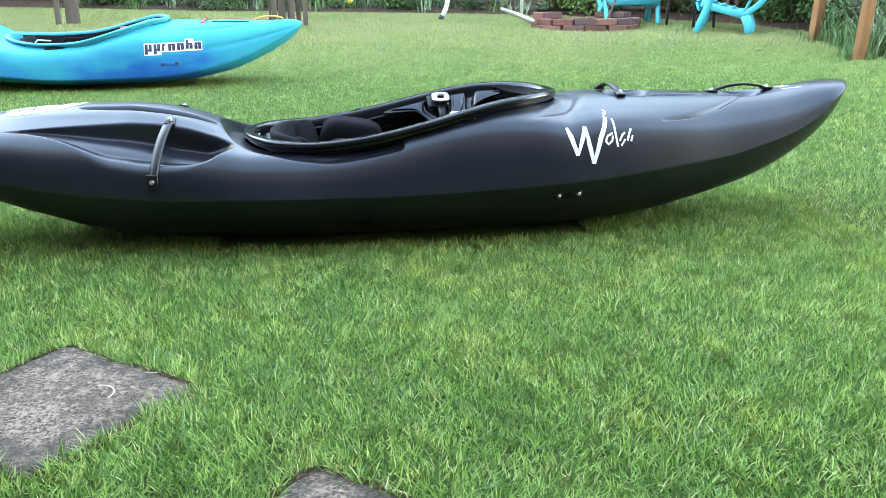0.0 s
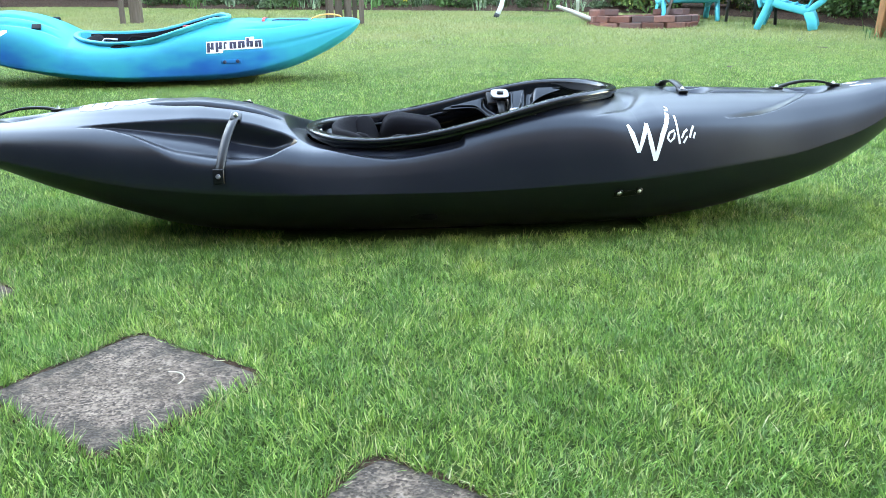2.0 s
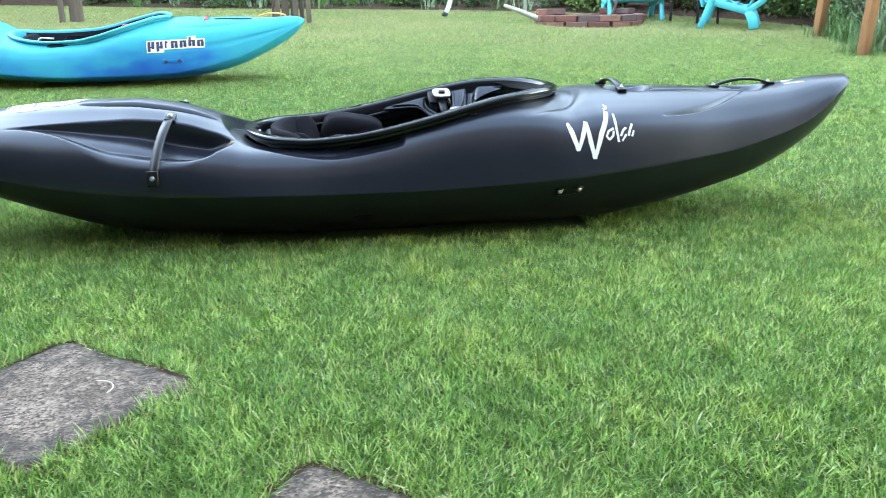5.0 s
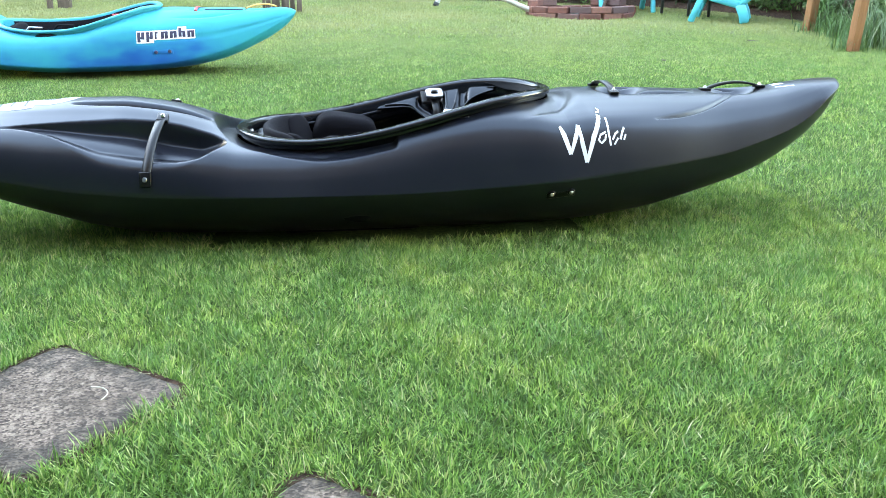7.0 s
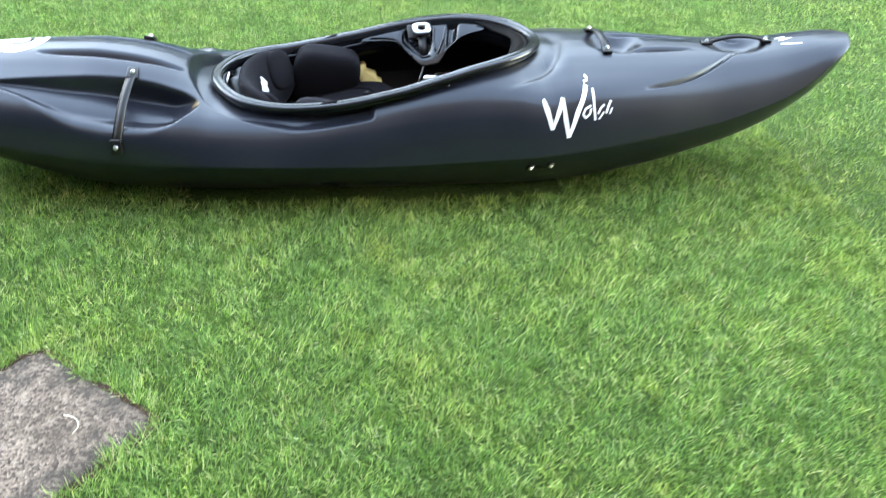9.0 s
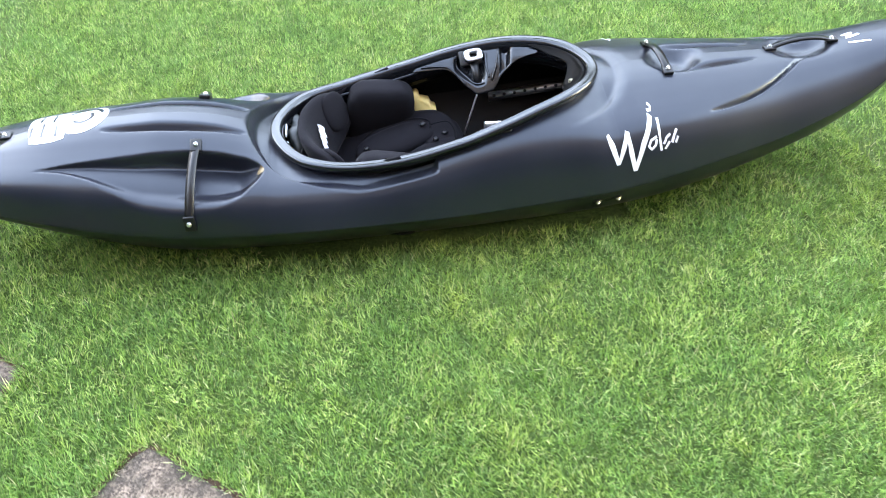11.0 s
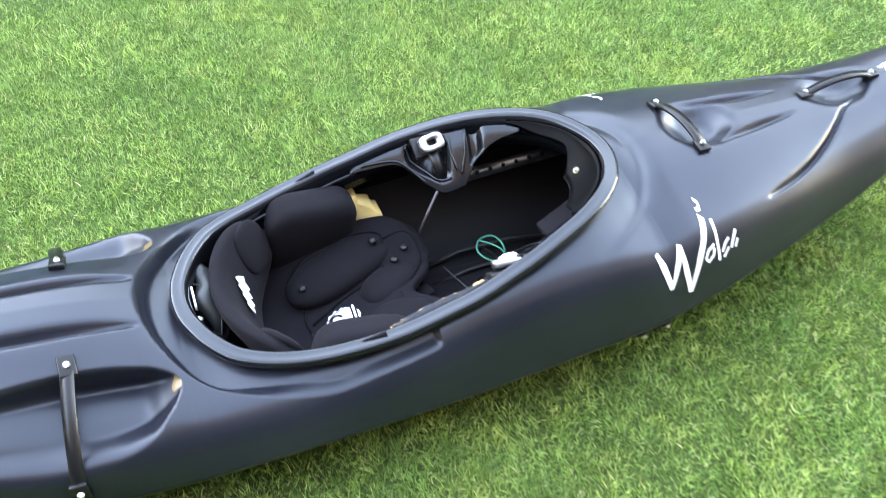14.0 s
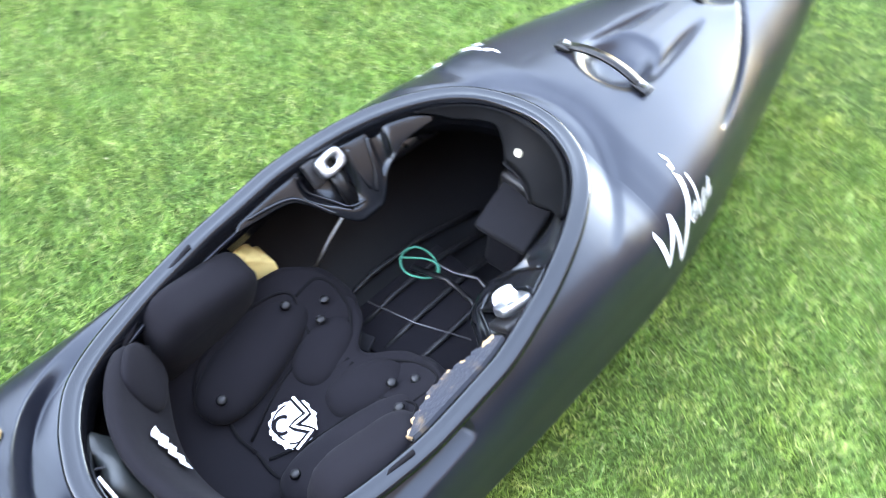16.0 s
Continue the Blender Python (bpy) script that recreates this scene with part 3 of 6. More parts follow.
def black_kayak():
    k = thing("kayak", pose(0, 0, 0), "black plastic whitewater kayak lying on the lawn", "kayak")
    hull = part("hull", hull_mesh(BLACK, black_relief), M["hull"], k)
    md = hull.modifiers.new("skin", "SOLIDIFY")
    md.thickness, md.offset, md.material_offset = 0.006, -1, 1
    hull.data.materials.append(M["hull_inside"])
    skin = Skin(hull)
    rim = part("cockpit_rim", rim_mesh(BLACK, RIM_PROFILE, 0.016), M["rim"], k, "glossy black cockpit rim")

    # hand straps over the pockets
    for s in (-1, 1):
        low, nl = skin.side(-0.551, 0.196, s, 0.004)
        high, nh = skin.top(-0.525, 0.117 * s, 0.004)
        strap = part("hand_strap", band(arch(low, high, 0.024, 18, (0, s * 0.7, 0.7)), (1, 0, 0), 0.021, 0.004), M["strap"], k, "black strap bridging the pocket")
        for p, nn in ((low, nl), (high, nh)):
            nn = nn if nn.dot(Vector((0, s, 0.5))) > 0 else -nn
            bracket(p + nn * 0.001, nn, (1, 0, 0), (0.027, 0.036, 0.010), strap)
            bolt(p + nn * 0.009, nn, strap, 0.0062)
    # security bar across the bow deck
    a, na = skin.top(0.637, -0.068, 0.003)
    b, nb = skin.top(0.628, 0.080, 0.003)
    bar = part("deck_bar", band(arch(a, b, 0.020), (1, 0.05, 0), 0.019, 0.005), M["strap"], k, "black bar over a deck recess")
    for p, nn in ((a, na), (b, nb)):
        bracket(p + Vector((0, 0, 0.002)), (0, 0.15 * (1 if p.y > 0 else -1), 1), (0, 1, 0), (0.03, 0.024, 0.008), bar)
        bolt(p + Vector((0, 0, 0.009)), (0, 0, 1), bar, 0.0055)
    # grab loops at both ends
    for x0, x1 in ((0.927, 1.089), (-1.165, -0.995)):
        a, b = skin.top(x0, 0, 0.002)[0], skin.top(x1, 0, 0.002)[0]
        loop = part("grab_loop", band(arch(a, b, 0.017, 18), (0, 1, 0), 0.018, 0.006), M["strap"], k, "black grab loop")
        for p in (a, b):
            bracket(p + Vector((0, 0, 0.002)), (0, 0, 1), (1, 0, 0), (0.03, 0.023, 0.008), loop)
            bolt(p + Vector((0, 0, 0.008)), (0, 0, 1), loop, 0.0055)
    # bolted plates low on the sides
    for s in (-1, 1):
        p, n = skin.side(0.445, 0.128, s, 0.001)
        n = n if n.y * s > 0 else -n
        plate = bracket(p, n, (1, 0, 0.05), (0.074, 0.019, 0.004), k, "side_plate")
        for x, z in ((0.420, 0.133), (0.470, 0.136)):
            q, m = skin.side(x, z, s, 0.004)
            m = m if m.y * s > 0 else -m
            washer = disc(0.0102, 0.003, segments=20, bevel=0.12)
            bmesh.ops.transform(washer, matrix=Matrix.Translation(q) @ m.to_track_quat("Z", "Y").to_matrix().to_4x4(), verts=washer.verts[:])
            part("washer", washer, M["strap"], plate)
            bolt(q + m * 0.002, m, plate, 0.0066, material=M["bronze"])
    # white marks: plain strokes
    def side_of(s, lift=0.0012):
        return lambda u, v: skin.side(0.443 + (u - 0.443) * 0.965, 0.292 + (v - 0.288) * 0.95, s, lift)[0]

    def deck(u, v):
        return skin.top(u, v, 0.0008)[0]

    def finer(outline, n=6):
        return [(a[0] + (b[0] - a[0]) * i / n, a[1] + (b[1] - a[1]) * i / n) for a, b in zip(outline, outline[1:] + outline[:1]) for i in range(n)]

    for s in (-1, 1):
        bm = bmesh.new()
        f = side_of(s)
        stroke(bm, f, [(0.443, 0.288), (0.452, 0.268), (0.467, 0.222)], [0.007, 0.013, 0.010])
        stroke(bm, f, [(0.467, 0.222), (0.481, 0.258), (0.494, 0.289)], [0.007, 0.011, 0.010])
        stroke(bm, f, [(0.494, 0.289), (0.500, 0.245), (0.510, 0.200)], [0.006, 0.012, 0.010])
        stroke(bm, f, [(0.510, 0.200), (0.532, 0.262), (0.557, 0.309)], [0.009, 0.013, 0.010])
        mark = part("side_mark", bm, M["white"], k, "white painted zigzag stroke")
        for pts, width in (([(0.554, 0.314), (0.562, 0.314), (0.566, 0.318), (0.560, 0.3205)], 0.003),
                           ([(0.566, 0.272), (0.551, 0.266), (0.545, 0.254), (0.552, 0.245), (0.563, 0.254), (0.566, 0.266)], 0.0054),
                           ([(0.573, 0.304), (0.574, 0.270), (0.578, 0.238)], 0.0058), ([(0.584, 0.252), (0.592, 0.266), (0.601, 0.272)], 0.0056),
                           ([(0.588, 0.240), (0.600, 0.256)], 0.0050), ([(0.606, 0.252), (0.612, 0.268), (0.619, 0.280)], 0.0060), ([(0.616, 0.250), (0.622, 0.264)], 0.0050)):
            bm = bmesh.new()
            stroke(bm, f, pts, width)
            part("brush_stroke", bm, M["white"], mark)
    bm = bmesh.new()
    stroke(bm, deck, [(1.122, 0.012), (1.150, 0.018), (1.128, -0.004), (1.162, 0.004)], 0.0075)
    stroke(bm, deck, [(1.124, -0.024), (1.176, -0.034)], 0.0065)
    part("bow_mark", bm, M["white"], k, "small white strokes")
    bm = bmesh.new()
    head = [(-0.808 + 0.064 * math.cos(t), 0.022 + 0.068 * math.sin(t)) for t in np.linspace(0, 2 * math.pi, 28, endpoint=False)]
    filled(bm, deck, head, 14)
    filled(bm, deck, finer([(-0.840, 0.078), (-0.835, 0.02), (-0.842, -0.054), (-0.872, -0.060), (-0.905, -0.058), (-0.926, -0.052), (-0.938, 0.0), (-0.946, 0.07), (-0.942, 0.088), (-0.89, 0.09)]), 14)
    sticker = part("stern_mark", bm, M["white"], k, "worn white sticker on the stern deck")
    bm = bmesh.new()
    high = lambda u, v: skin.top(u, v, 0.0020)[0]
    arc = lambda r, a0, a1: [(-0.806 + r * math.cos(t), 0.020 + r * 1.05 * math.sin(t)) for t in np.linspace(a0, a1, 14)]
    stroke(bm, high, arc(0.047, 0.2, 2.6), [0.003] + [0.010] * 12 + [0.003])
    stroke(bm, high, arc(0.024, -2.6, 0.9), [0.003] + [0.009] * 12 + [0.003])
    for x, a, b in ((-0.862, -0.045, 0.0), (-0.878, 0.015, 0.07), (-0.897, -0.04, 0.02), (-0.914, 0.03, 0.075), (-0.926, -0.035, 0.01)):
        stroke(bm, high, [(x, a), (x - 0.004, b)], 0.006)
    part("stern_mark_gap", bm, M["hull"], sticker, "dark gaps in the sticker")
    # small tan patches on the front wall of each pocket
    for s in (-1, 1):
        bm = bmesh.new()
        filled(bm, lambda u, v: skin.top(u, v, 0.0012)[0], [(-0.379 + 0.009 * math.cos(t), s * (0.168 + (0.011 + 0.003 * math.sin(3 * t)) * math.sin(t))) for t in np.linspace(0, 2 * math.pi, 24, endpoint=False)], 6)
        part("scuff", bm, M["scuff"], k, "small tan patch")
    # long tan streak inside the far pocket
    bm = bmesh.new()
    filled(bm, lambda u, v: skin.top(u, v, 0.0012)[0], [(-0.416 + 0.036 * math.cos(t), 0.166 + 0.008 * math.sin(t) + 0.002 * math.sin(5 * t)) for t in np.linspace(0, 2 * math.pi, 32, endpoint=False)], 8)
    part("scuff", bm, M["scuff"], k, "long tan streak")
    return k, hull, skin


kayak, hull, skin = black_kayak()


# ---------- outfitting inside the cockpit ----------
def outfit(k):
    # seat: shell, pad, thigh ridges, front tabs, studs
    def seat_z(x, y):
        return 0.062 + 0.035 * ease((x + 0.16) / 0.24) + 0.055 * ease((abs(y) - 0.05) / 0.13) * ease((x + 0.28) / 0.2)

    nx, ny = 34, 36
    bm = bmesh.new()
    grid = []
    for i in range(nx + 1):
        x = -0.27 + 0.40 * i / nx
        half = float(np.interp(x, [-0.27, -0.2, 0.0, 0.07, 0.105, 0.13], [0.12, 0.175, 0.19, 0.178, 0.155, 0.11]))
        row = []
        for j in range(ny + 1):
            y = half * (2 * j / ny - 1)
            cut = 0.055 * math.exp(-((y / 0.035) ** 2)) * float(ease((x - 0.0) / 0.12))
            row.append(bm.verts.new((x - cut, y, float(seat_z(x, y)) + 0.004 * math.sin(9 * x) * math.cos(14 * y))))
        grid.append(row)
    for i in range(nx):
        for j in range(ny):
            bm.faces.new((grid[i][j], grid[i + 1][j], grid[i + 1][j + 1], grid[i][j + 1]))
    bmesh.ops.recalc_face_normals(bm, faces=bm.faces[:])
    seat = part("seat", bm, M["foam_black"], k, "black padded seat cover")
    md = seat.modifiers.new("pad", "SOLIDIFY")
    md.thickness, md.offset = 0.016, 1
    base = block((0.36, 0.30, 0.05), 0.02, (-0.07, 0, 0.035))
    part("seat_base", base, M["liner"], k)
    for s in (-1, 1):
        ridge = part("thigh_pad", cushion((0.240, 0.102, 0.062), (-0.043, s * 0.113, 0.098 + 0.014), (s * 14, -9, s * 13), 2.6), M["foam_black"], seat, "raised oval pad")
        for x, y, z in ((-0.129, 0.080, 0.121), (0.032, 0.122, 0.154)):
            part("stud", disc(0.0085, 0.005, (x, s * y, z + 0.004), (s * 12, -8, 0)), M["liner"], ridge)
        tab = part("front_tab", cushion((0.10, 0.115, 0.028), (0.088, s * 0.112, 0.118), (s * 12, -4, s * 8), 3.2), M["foam_black"], seat, "stitched front tab")
        for x, y, z in ((0.070, 0.122, 0.138), (0.062, 0.078, 0.134), (0.090, 0.100, 0.137)):
            part("stud", disc(0.0085, 0.005, (x, s * y, z)), M["liner"], tab)
        part("hip_fold", cushion((0.13, 0.082, 0.050), (0.040, s * 0.048, 0.100), (0, -6, s * 20), 2.4), M["foam_black"], seat)
        on = lambda u, v, h: (u, s * v, float(seat_z(u, v)) + h + 0.004 * math.sin(9 * u) * math.cos(14 * v))
        loop = [(-0.158, 0.095), (-0.152, 0.122), (-0.125, 0.146), (-0.081, 0.158), (-0.024, 0.160), (0.044, 0.148), (0.058, 0.126), (0.029, 0.094), (-0.055, 0.068), (-0.135, 0.064)]
        part("piping", tube(smooth_line([on(u, v, 0.019) for u, v in loop], True), 0.0028, 6, True), M["piping"], seat, "stitched black piping")
        for line in ([(0.036, 0.070), (0.012, 0.047), (0.010, 0.024), (0.026, 0.007), (0.052, 0.005)], [(0.040, 0.090), (0.036, 0.068), (0.050, 0.046), (0.078, 0.030)], [(-0.135, 0.064), (-0.141, 0.035), (-0.136, 0.0)],
                     [(-0.130, 0.020), (-0.06, 0.052), (0.0, 0.062), (0.036, 0.070)], [(0.056, 0.128), (0.10, 0.135), (0.118, 0.115), (0.118, 0.075), (0.10, 0.050), (0.078, 0.030)]):
            part("seam", tube(smooth_line([on(u, v, 0.0175) for u, v in line]), 0.0028, 6), M["piping"], seat)
    # white round mark on the seat
    bm = bmesh.new()
    find = lambda u, v: Vector((u, v, float(seat_z(u, v)) + 0.021 + 0.004 * math.sin(9 * u) * math.cos(14 * v)))
    cx, cy = -0.073, -0.008
    ragged = random.Random(14)
    filled(bm, find, [(cx + r * math.cos(t), cy + 1.04 * r * math.sin(t)) for t, r in ((2 * math.pi * i / 48, 0.036 + ragged.uniform(-0.0035, 0.002)) for i in range(48))], 8)
    raised = lambda u, v: find(u, v) + Vector((0, 0, 0.0022))
    zig = [(cx + 0.026, cy + 0.030), (cx + 0.024, cy - 0.006), (cx - 0.004, cy - 0.002), (cx + 0.012, cy - 0.030), (cx - 0.022, cy - 0.034)]
    gap, top_line = bmesh.new(), bmesh.new()
    stroke(gap, raised, zig, 0.0115)
    stroke(gap, raised, [(cx - 0.012 + 0.013 * math.cos(t), cy + 0.010 + 0.013 * math.sin(t)) for t in np.linspace(0.3, 4.6, 14)], 0.005)
    for r, a0, a1 in ((0.031, 1.2, 2.6), (0.026, 2.2, 3.5), (0.030, 3.8, 4.6)):
        stroke(gap, raised, [(cx + r * math.cos(t), cy + r * math.sin(t)) for t in np.linspace(a0, a1, 12)], 0.0024)
    disc_mark = part("seat_mark", bm, M["white"], seat, "white brushed disc print")
    part("mark_gap", gap, M["foam_black"], disc_mark, "dark zigzag gap in the print")
    stroke(top_line, lambda u, v: find(u, v) + Vector((0, 0, 0.0036)), zig, 0.0042)
    part("mark_line", top_line, M["white"], disc_mark, "white zigzag line")

    # back band
    bm = bmesh.new()
    rows, n, m = [], 44, 20
    for i in range(n + 1):
        a = 2 * i / n - 1
        y, x = 0.178 * a, -0.257 + 0.085 * abs(a) ** 2.2
        half = (0.066 + 0.012 * (1 - a * a)) * max(0.0, 1 - abs(a) ** 7) ** 0.5 + 0.002
        mid = 0.192 + 0.022 * a * a
        ring = []
        for j in range(m):
            t = 2 * math.pi * j / m
            c, s = math.cos(t), math.sin(t)
            h = half * math.copysign(abs(s) ** 0.6, s)
            w = 0.017 * math.copysign(abs(c) ** 0.7, c) * (1 if abs(a) < 0.95 else 0.6)
            ring.append(bm.verts.new((x + w * (1 - 0.3 * a * a) - 0.35 * h, y - w * a * 0.8, mid + h)))
        rows.append(ring)
    for r, s in zip(rows, rows[1:]):
        for j in range(m):
            bm.faces.new((r[j], r[(j + 1) % m], s[(j + 1) % m], s[j]))
    bm.faces.new(rows[0][::-1]), bm.faces.new(rows[-1])
    bmesh.ops.recalc_face_normals(bm, faces=bm.faces[:])
    back = part("back_band", bm, M["foam_black"], k, "black padded back band")
    for s in (-1, 1):
        part("side_pad", cushion((0.022, 0.085, 0.105), (-0.200, s * 0.128, 0.222), (0, -19, -s * 40), 2.6), M["foam_black"], back)
        part("adjuster_strap", band([(-0.20, s * 0.172, 0.235), (-0.13, s * 0.208, 0.25), (-0.05, s * 0.220, 0.272)], (0.3, 0, 1), 0.034, 0.005), M["foam_black"], back)
    bm = bmesh.new()
    face = lambda u, v: Vector((-0.236 - 0.40 * (v - 0.200) + 2.3 * u * u, u, v))
    scrawl = [(0.062, 0.210), (0.047, 0.232), (0.051, 0.196), (0.035, 0.224), (0.037, 0.188), (0.021, 0.213), (0.021, 0.182), (0.007, 0.202), (0.003, 0.182)]
    stroke(bm, face, scrawl, 0.0115)
    part("band_mark", bm, M["white"], back, "white scrawl")

    # hip pads
    for s in (-1, 1):
        pad = part("hip_pad", cushion((0.185, 0.085, 0.205), (-0.082, s * 0.192, 0.165), (s * 14, 10, s * 5), 4.2), M["foam_black"], k, "thick black hip pad")
        part("hip_pad_face", cushion((0.15, 0.03, 0.13), (-0.087, s * 0.160, 0.172), (s * 14, 10, s * 5), 2.5), M["foam_black"], pad)
    part("foam_wedge", ragged_foam(), M["foam_yellow"], k, "torn yellow foam wedge")

    # thigh braces under the rim, with ratchet buckles
    for s in (-1, 1):
        brace = part("thigh_brace", brace_mesh(s), M["rim"], k, "moulded black thigh brace")
        md = brace.modifiers.new("skin", "SOLIDIFY")
        md.thickness = 0.006
        housing = part("ratchet_housing", block((0.075, 0.042, 0.012), 0.004, (0.186, s * 0.190, 0.305), (s * 42, 0, s * 6)), M["liner"], brace)
        bm = ring_plate(0.052, 0.034, 0.022, 0.013, 0.012)
        bmesh.ops.transform(bm, matrix=pose(0.186, s * 0.178, 0.318, s * 42, 0, s * 10), verts=bm.verts[:])
        part("ratchet_buckle", bm, M["alu"], brace, "silver ratchet buckle")
        if s < 0:
            rag = lambda x, y, z: (x * (1 + 0.35 * math.sin(160 * y)) + 0.006 * math.sin(190 * z), y * (1 + 0.4 * math.cos(140 * x)), z + 0.003 * math.sin(150 * x + 90 * y))
            part("white_tape", cushion((0.040, 0.030, 0.008), (0.196, -0.160, 0.306), (-38, 8, 12), 2.6, 14, rag), M["white"], brace, "crumpled white tape")
        part("ladder_strap", band([(0.185, s * 0.176, 0.310), (0.190, s * 0.150, 0.278), (0.193, s * 0.128, 0.250)], (1, 0, 0), 0.022, 0.004), M["strap"], brace)
        for pts in ([(0.33, 0.10), (0.36, 0.60), (0.47, 0.80), (0.56, 0.80)], [(0.58, 0.10), (0.58, 0.45), (0.60, 0.72)], [(0.68, 0.10), (0.66, 0.55), (0.62, 0.80)], [(0.06, 0.5), (0.2, 0.75), (0.33, 0.92), (0.42, 0.97)]):
            part("rib", brace_ridge(s, pts), M["rim"], brace)
        # foot rail
        a, b = Vector((0.235, s * 0.247, 0.146)), Vector((0.60, s * 0.196, 0.200))
        rail = part("foot_rail", band([a, b], (0, s * 0.6, 1), 0.027, 0.003), M["alu"], k, "perforated aluminium foot rail")
        d = (b - a).normalized()
        nrm = d.cross(Vector((0, s * 0.6, 1))).normalized() * (1 if s > 0 else -1)
        nrm = nrm if nrm.y * s < 0 else -nrm
        for i in range(12):
            c = a.lerp(b, 0.045 + 0.08 * i) + nrm * 0.002
            bm = disc(0.0048, 0.001, segments=12, bevel=0.05)
            bmesh.ops.transform(bm, matrix=Matrix.Translation(c) @ nrm.to_track_quat("Z", "Y").to_matrix().to_4x4(), verts=bm.verts[:])
            part("rail_hole", bm, M["liner"], rail)
    part("draw_cord", tube([(0.155, 0.200, 0.058), (0.175, 0.180, 0.14), (0.198, 0.150, 0.240)], 0.0026, 6), M["pale_cord"], k, "thin pale cord")

    # centre pillar with its bracket, and the block of foam behind it
    part("pillar", block((0.40, 0.085, 0.20), 0.010, (0.62, -0.01, 0.135)), M["liner"], k, "black foam centre pillar")
    part("knee_block", block((0.126, 0.098, 0.024), 0.006, (0.408, -0.028, 0.200), (0, -22, 8)), M["foam_grey"], k, "grey foam block")
    part("knee_block_base", block((0.06, 0.07, 0.12), 0.008, (0.425, -0.015, 0.09), (0, 0, 6)), M["foam_black"], k)
    loop, out = rim_loop(BLACK, 0.033, 110)
    front = sorted((math.atan2(p[1], p[0] - 0.2), p, o) for p, o in zip(loop, out) if p[0] > 0.325)
    bm = bmesh.new()
    rows = []
    for _, p, o in front:
        w = (0.12 + 0.88 * float(ease((p[0] - 0.325) / 0.07))) * (1 - 0.68 * float(ease((p[1] - 0.008) / 0.055)))
        z0 = float(BLACK.rim_z(p[0])) - 0.010
        rows.append([bm.verts.new((p[0] - o[0] * 0.046 * v**1.3 * w, p[1] - o[1] * 0.046 * v**1.3 * w, z0 - 0.060 * v * w)) for v in np.linspace(0, 1, 9)])
    for a, b in zip(rows, rows[1:]):
        for q in range(8):
            bm.faces.new((a[q], a[q + 1], b[q + 1], b[q]))
    bmesh.ops.recalc_face_normals(bm, faces=bm.faces[:])
    lip_line = [r[8].co.copy() for r in rows if -0.075 < r[8].co.y < 0.012]
    apron = part("rim_apron", bm, M["rim_dark"], k, "satin black apron inside the front of the rim")
    md = apron.modifiers.new("skin", "SOLIDIFY")
    md.thickness = 0.005
    part("apron_lip", tube(lip_line, 0.0042, 7), M["foam_grey"], apron, "grey foam lip")
    bolt((0.4095, -0.004, 0.3135), (-0.78, 0, 0.62), apron, 0.0080, material=M["bronze"])

    # floor: footboard ribs, cords, green loop
    for y in (-0.10, -0.045, 0.012, 0.070, 0.125):
        part("floor_rib", tube([(0.14, y, 0.030), (0.22, y * 1.05, 0.042), (0.34, y * 1.0, 0.044), (0.47, y * 0.8, 0.034)], 0.0045, 8), M["liner"], k)
    part("floor_mat", block((0.24, 0.20, 0.012), 0.004, (0.24, 0.0, 0.028)), M["foam_black"], k)
    part("floor_cord", tube([(0.17, 0.085, 0.060), (0.20, 0.0, 0.054), (0.235, -0.09, 0.066)], 0.0016, 6), M["cable"], k, "thin cord")
    knots = [(0.236, 0.068, 0.094), (0.252, 0.094, 0.104), (0.284, 0.090, 0.110), (0.296, 0.056, 0.104), (0.282, 0.026, 0.096), (0.258, 0.030, 0.092)]
    ring = part("cord_loop", tube(smooth_line(knots, True), 0.0022, 8, True), M["cord"], k, "green cord loop")
    part("cord_turn", tube(smooth_line([(0.252, 0.086, 0.106), (0.276, 0.060, 0.108), (0.290, 0.034, 0.104), (0.270, 0.020, 0.094)]), 0.0020, 8), M["cord"], ring)
    part("ladder_tail", band([(0.250, 0.062, 0.104), (0.270, 0.000, 0.112), (0.262, -0.060, 0.120), (0.232, -0.115, 0.135)], (1, 0.2, 0.2), 0.010, 0.003), M["strap"], k, "black ladder strap tail")
    part("cord_tail", tube([(0.285, 0.052, 0.10), (0.30, 0.01, 0.09), (0.315, -0.03, 0.10), (0.30, -0.07, 0.11)], 0.0024, 6), M["cable"], k)
    part("drip_pad", block((0.03, 0.03, 0.008), 0.003, (0.108, 0.030, 0.066), (0, -8, 20)), M["foam_grey"], k)

    # behind the back band: air bag, cords, label and bolt on the rim wall
    crease = lambda x, y, z: (x + 0.006 * math.sin(70 * y + 40 * z) + 0.004 * math.sin(130 * z - 60 * y), y, z + 0.004 * math.sin(90 * y))
    part("float_bag", cushion((0.055, 0.21, 0.15), (-0.318, 0.075, 0.170), (0, 12, 8), 2.6, 26, crease), M["bag"], k, "crumpled dark air bag")
    part("label_strip", block((0.004, 0.050, 0.010), 0.001, (-0.3235, 0.012, 0.250), (0, 6, 0)), M["white"], k, "white strip inside the rim")
    bolt((-0.322, -0.030, 0.238), (1, 0, 0.3), k, 0.007)
    for pts in ([(-0.33, 0.06, 0.245), (-0.30, 0.045, 0.235), (-0.275, 0.04, 0.24)], [(-0.32, -0.05, 0.23), (-0.295, -0.045, 0.20), (-0.28, 0.02, 0.22), (-0.285, 0.055, 0.235)],
                [(-0.318, -0.06, 0.24), (-0.295, -0.05, 0.205), (-0.30, -0.06, 0.16)]):
        part("band_cord", tube(pts, 0.0018, 6), M["cable"], k)
    # raw foam edge along the near wall of the cockpit
    bm = bmesh.new()
    rng = random.Random(4)
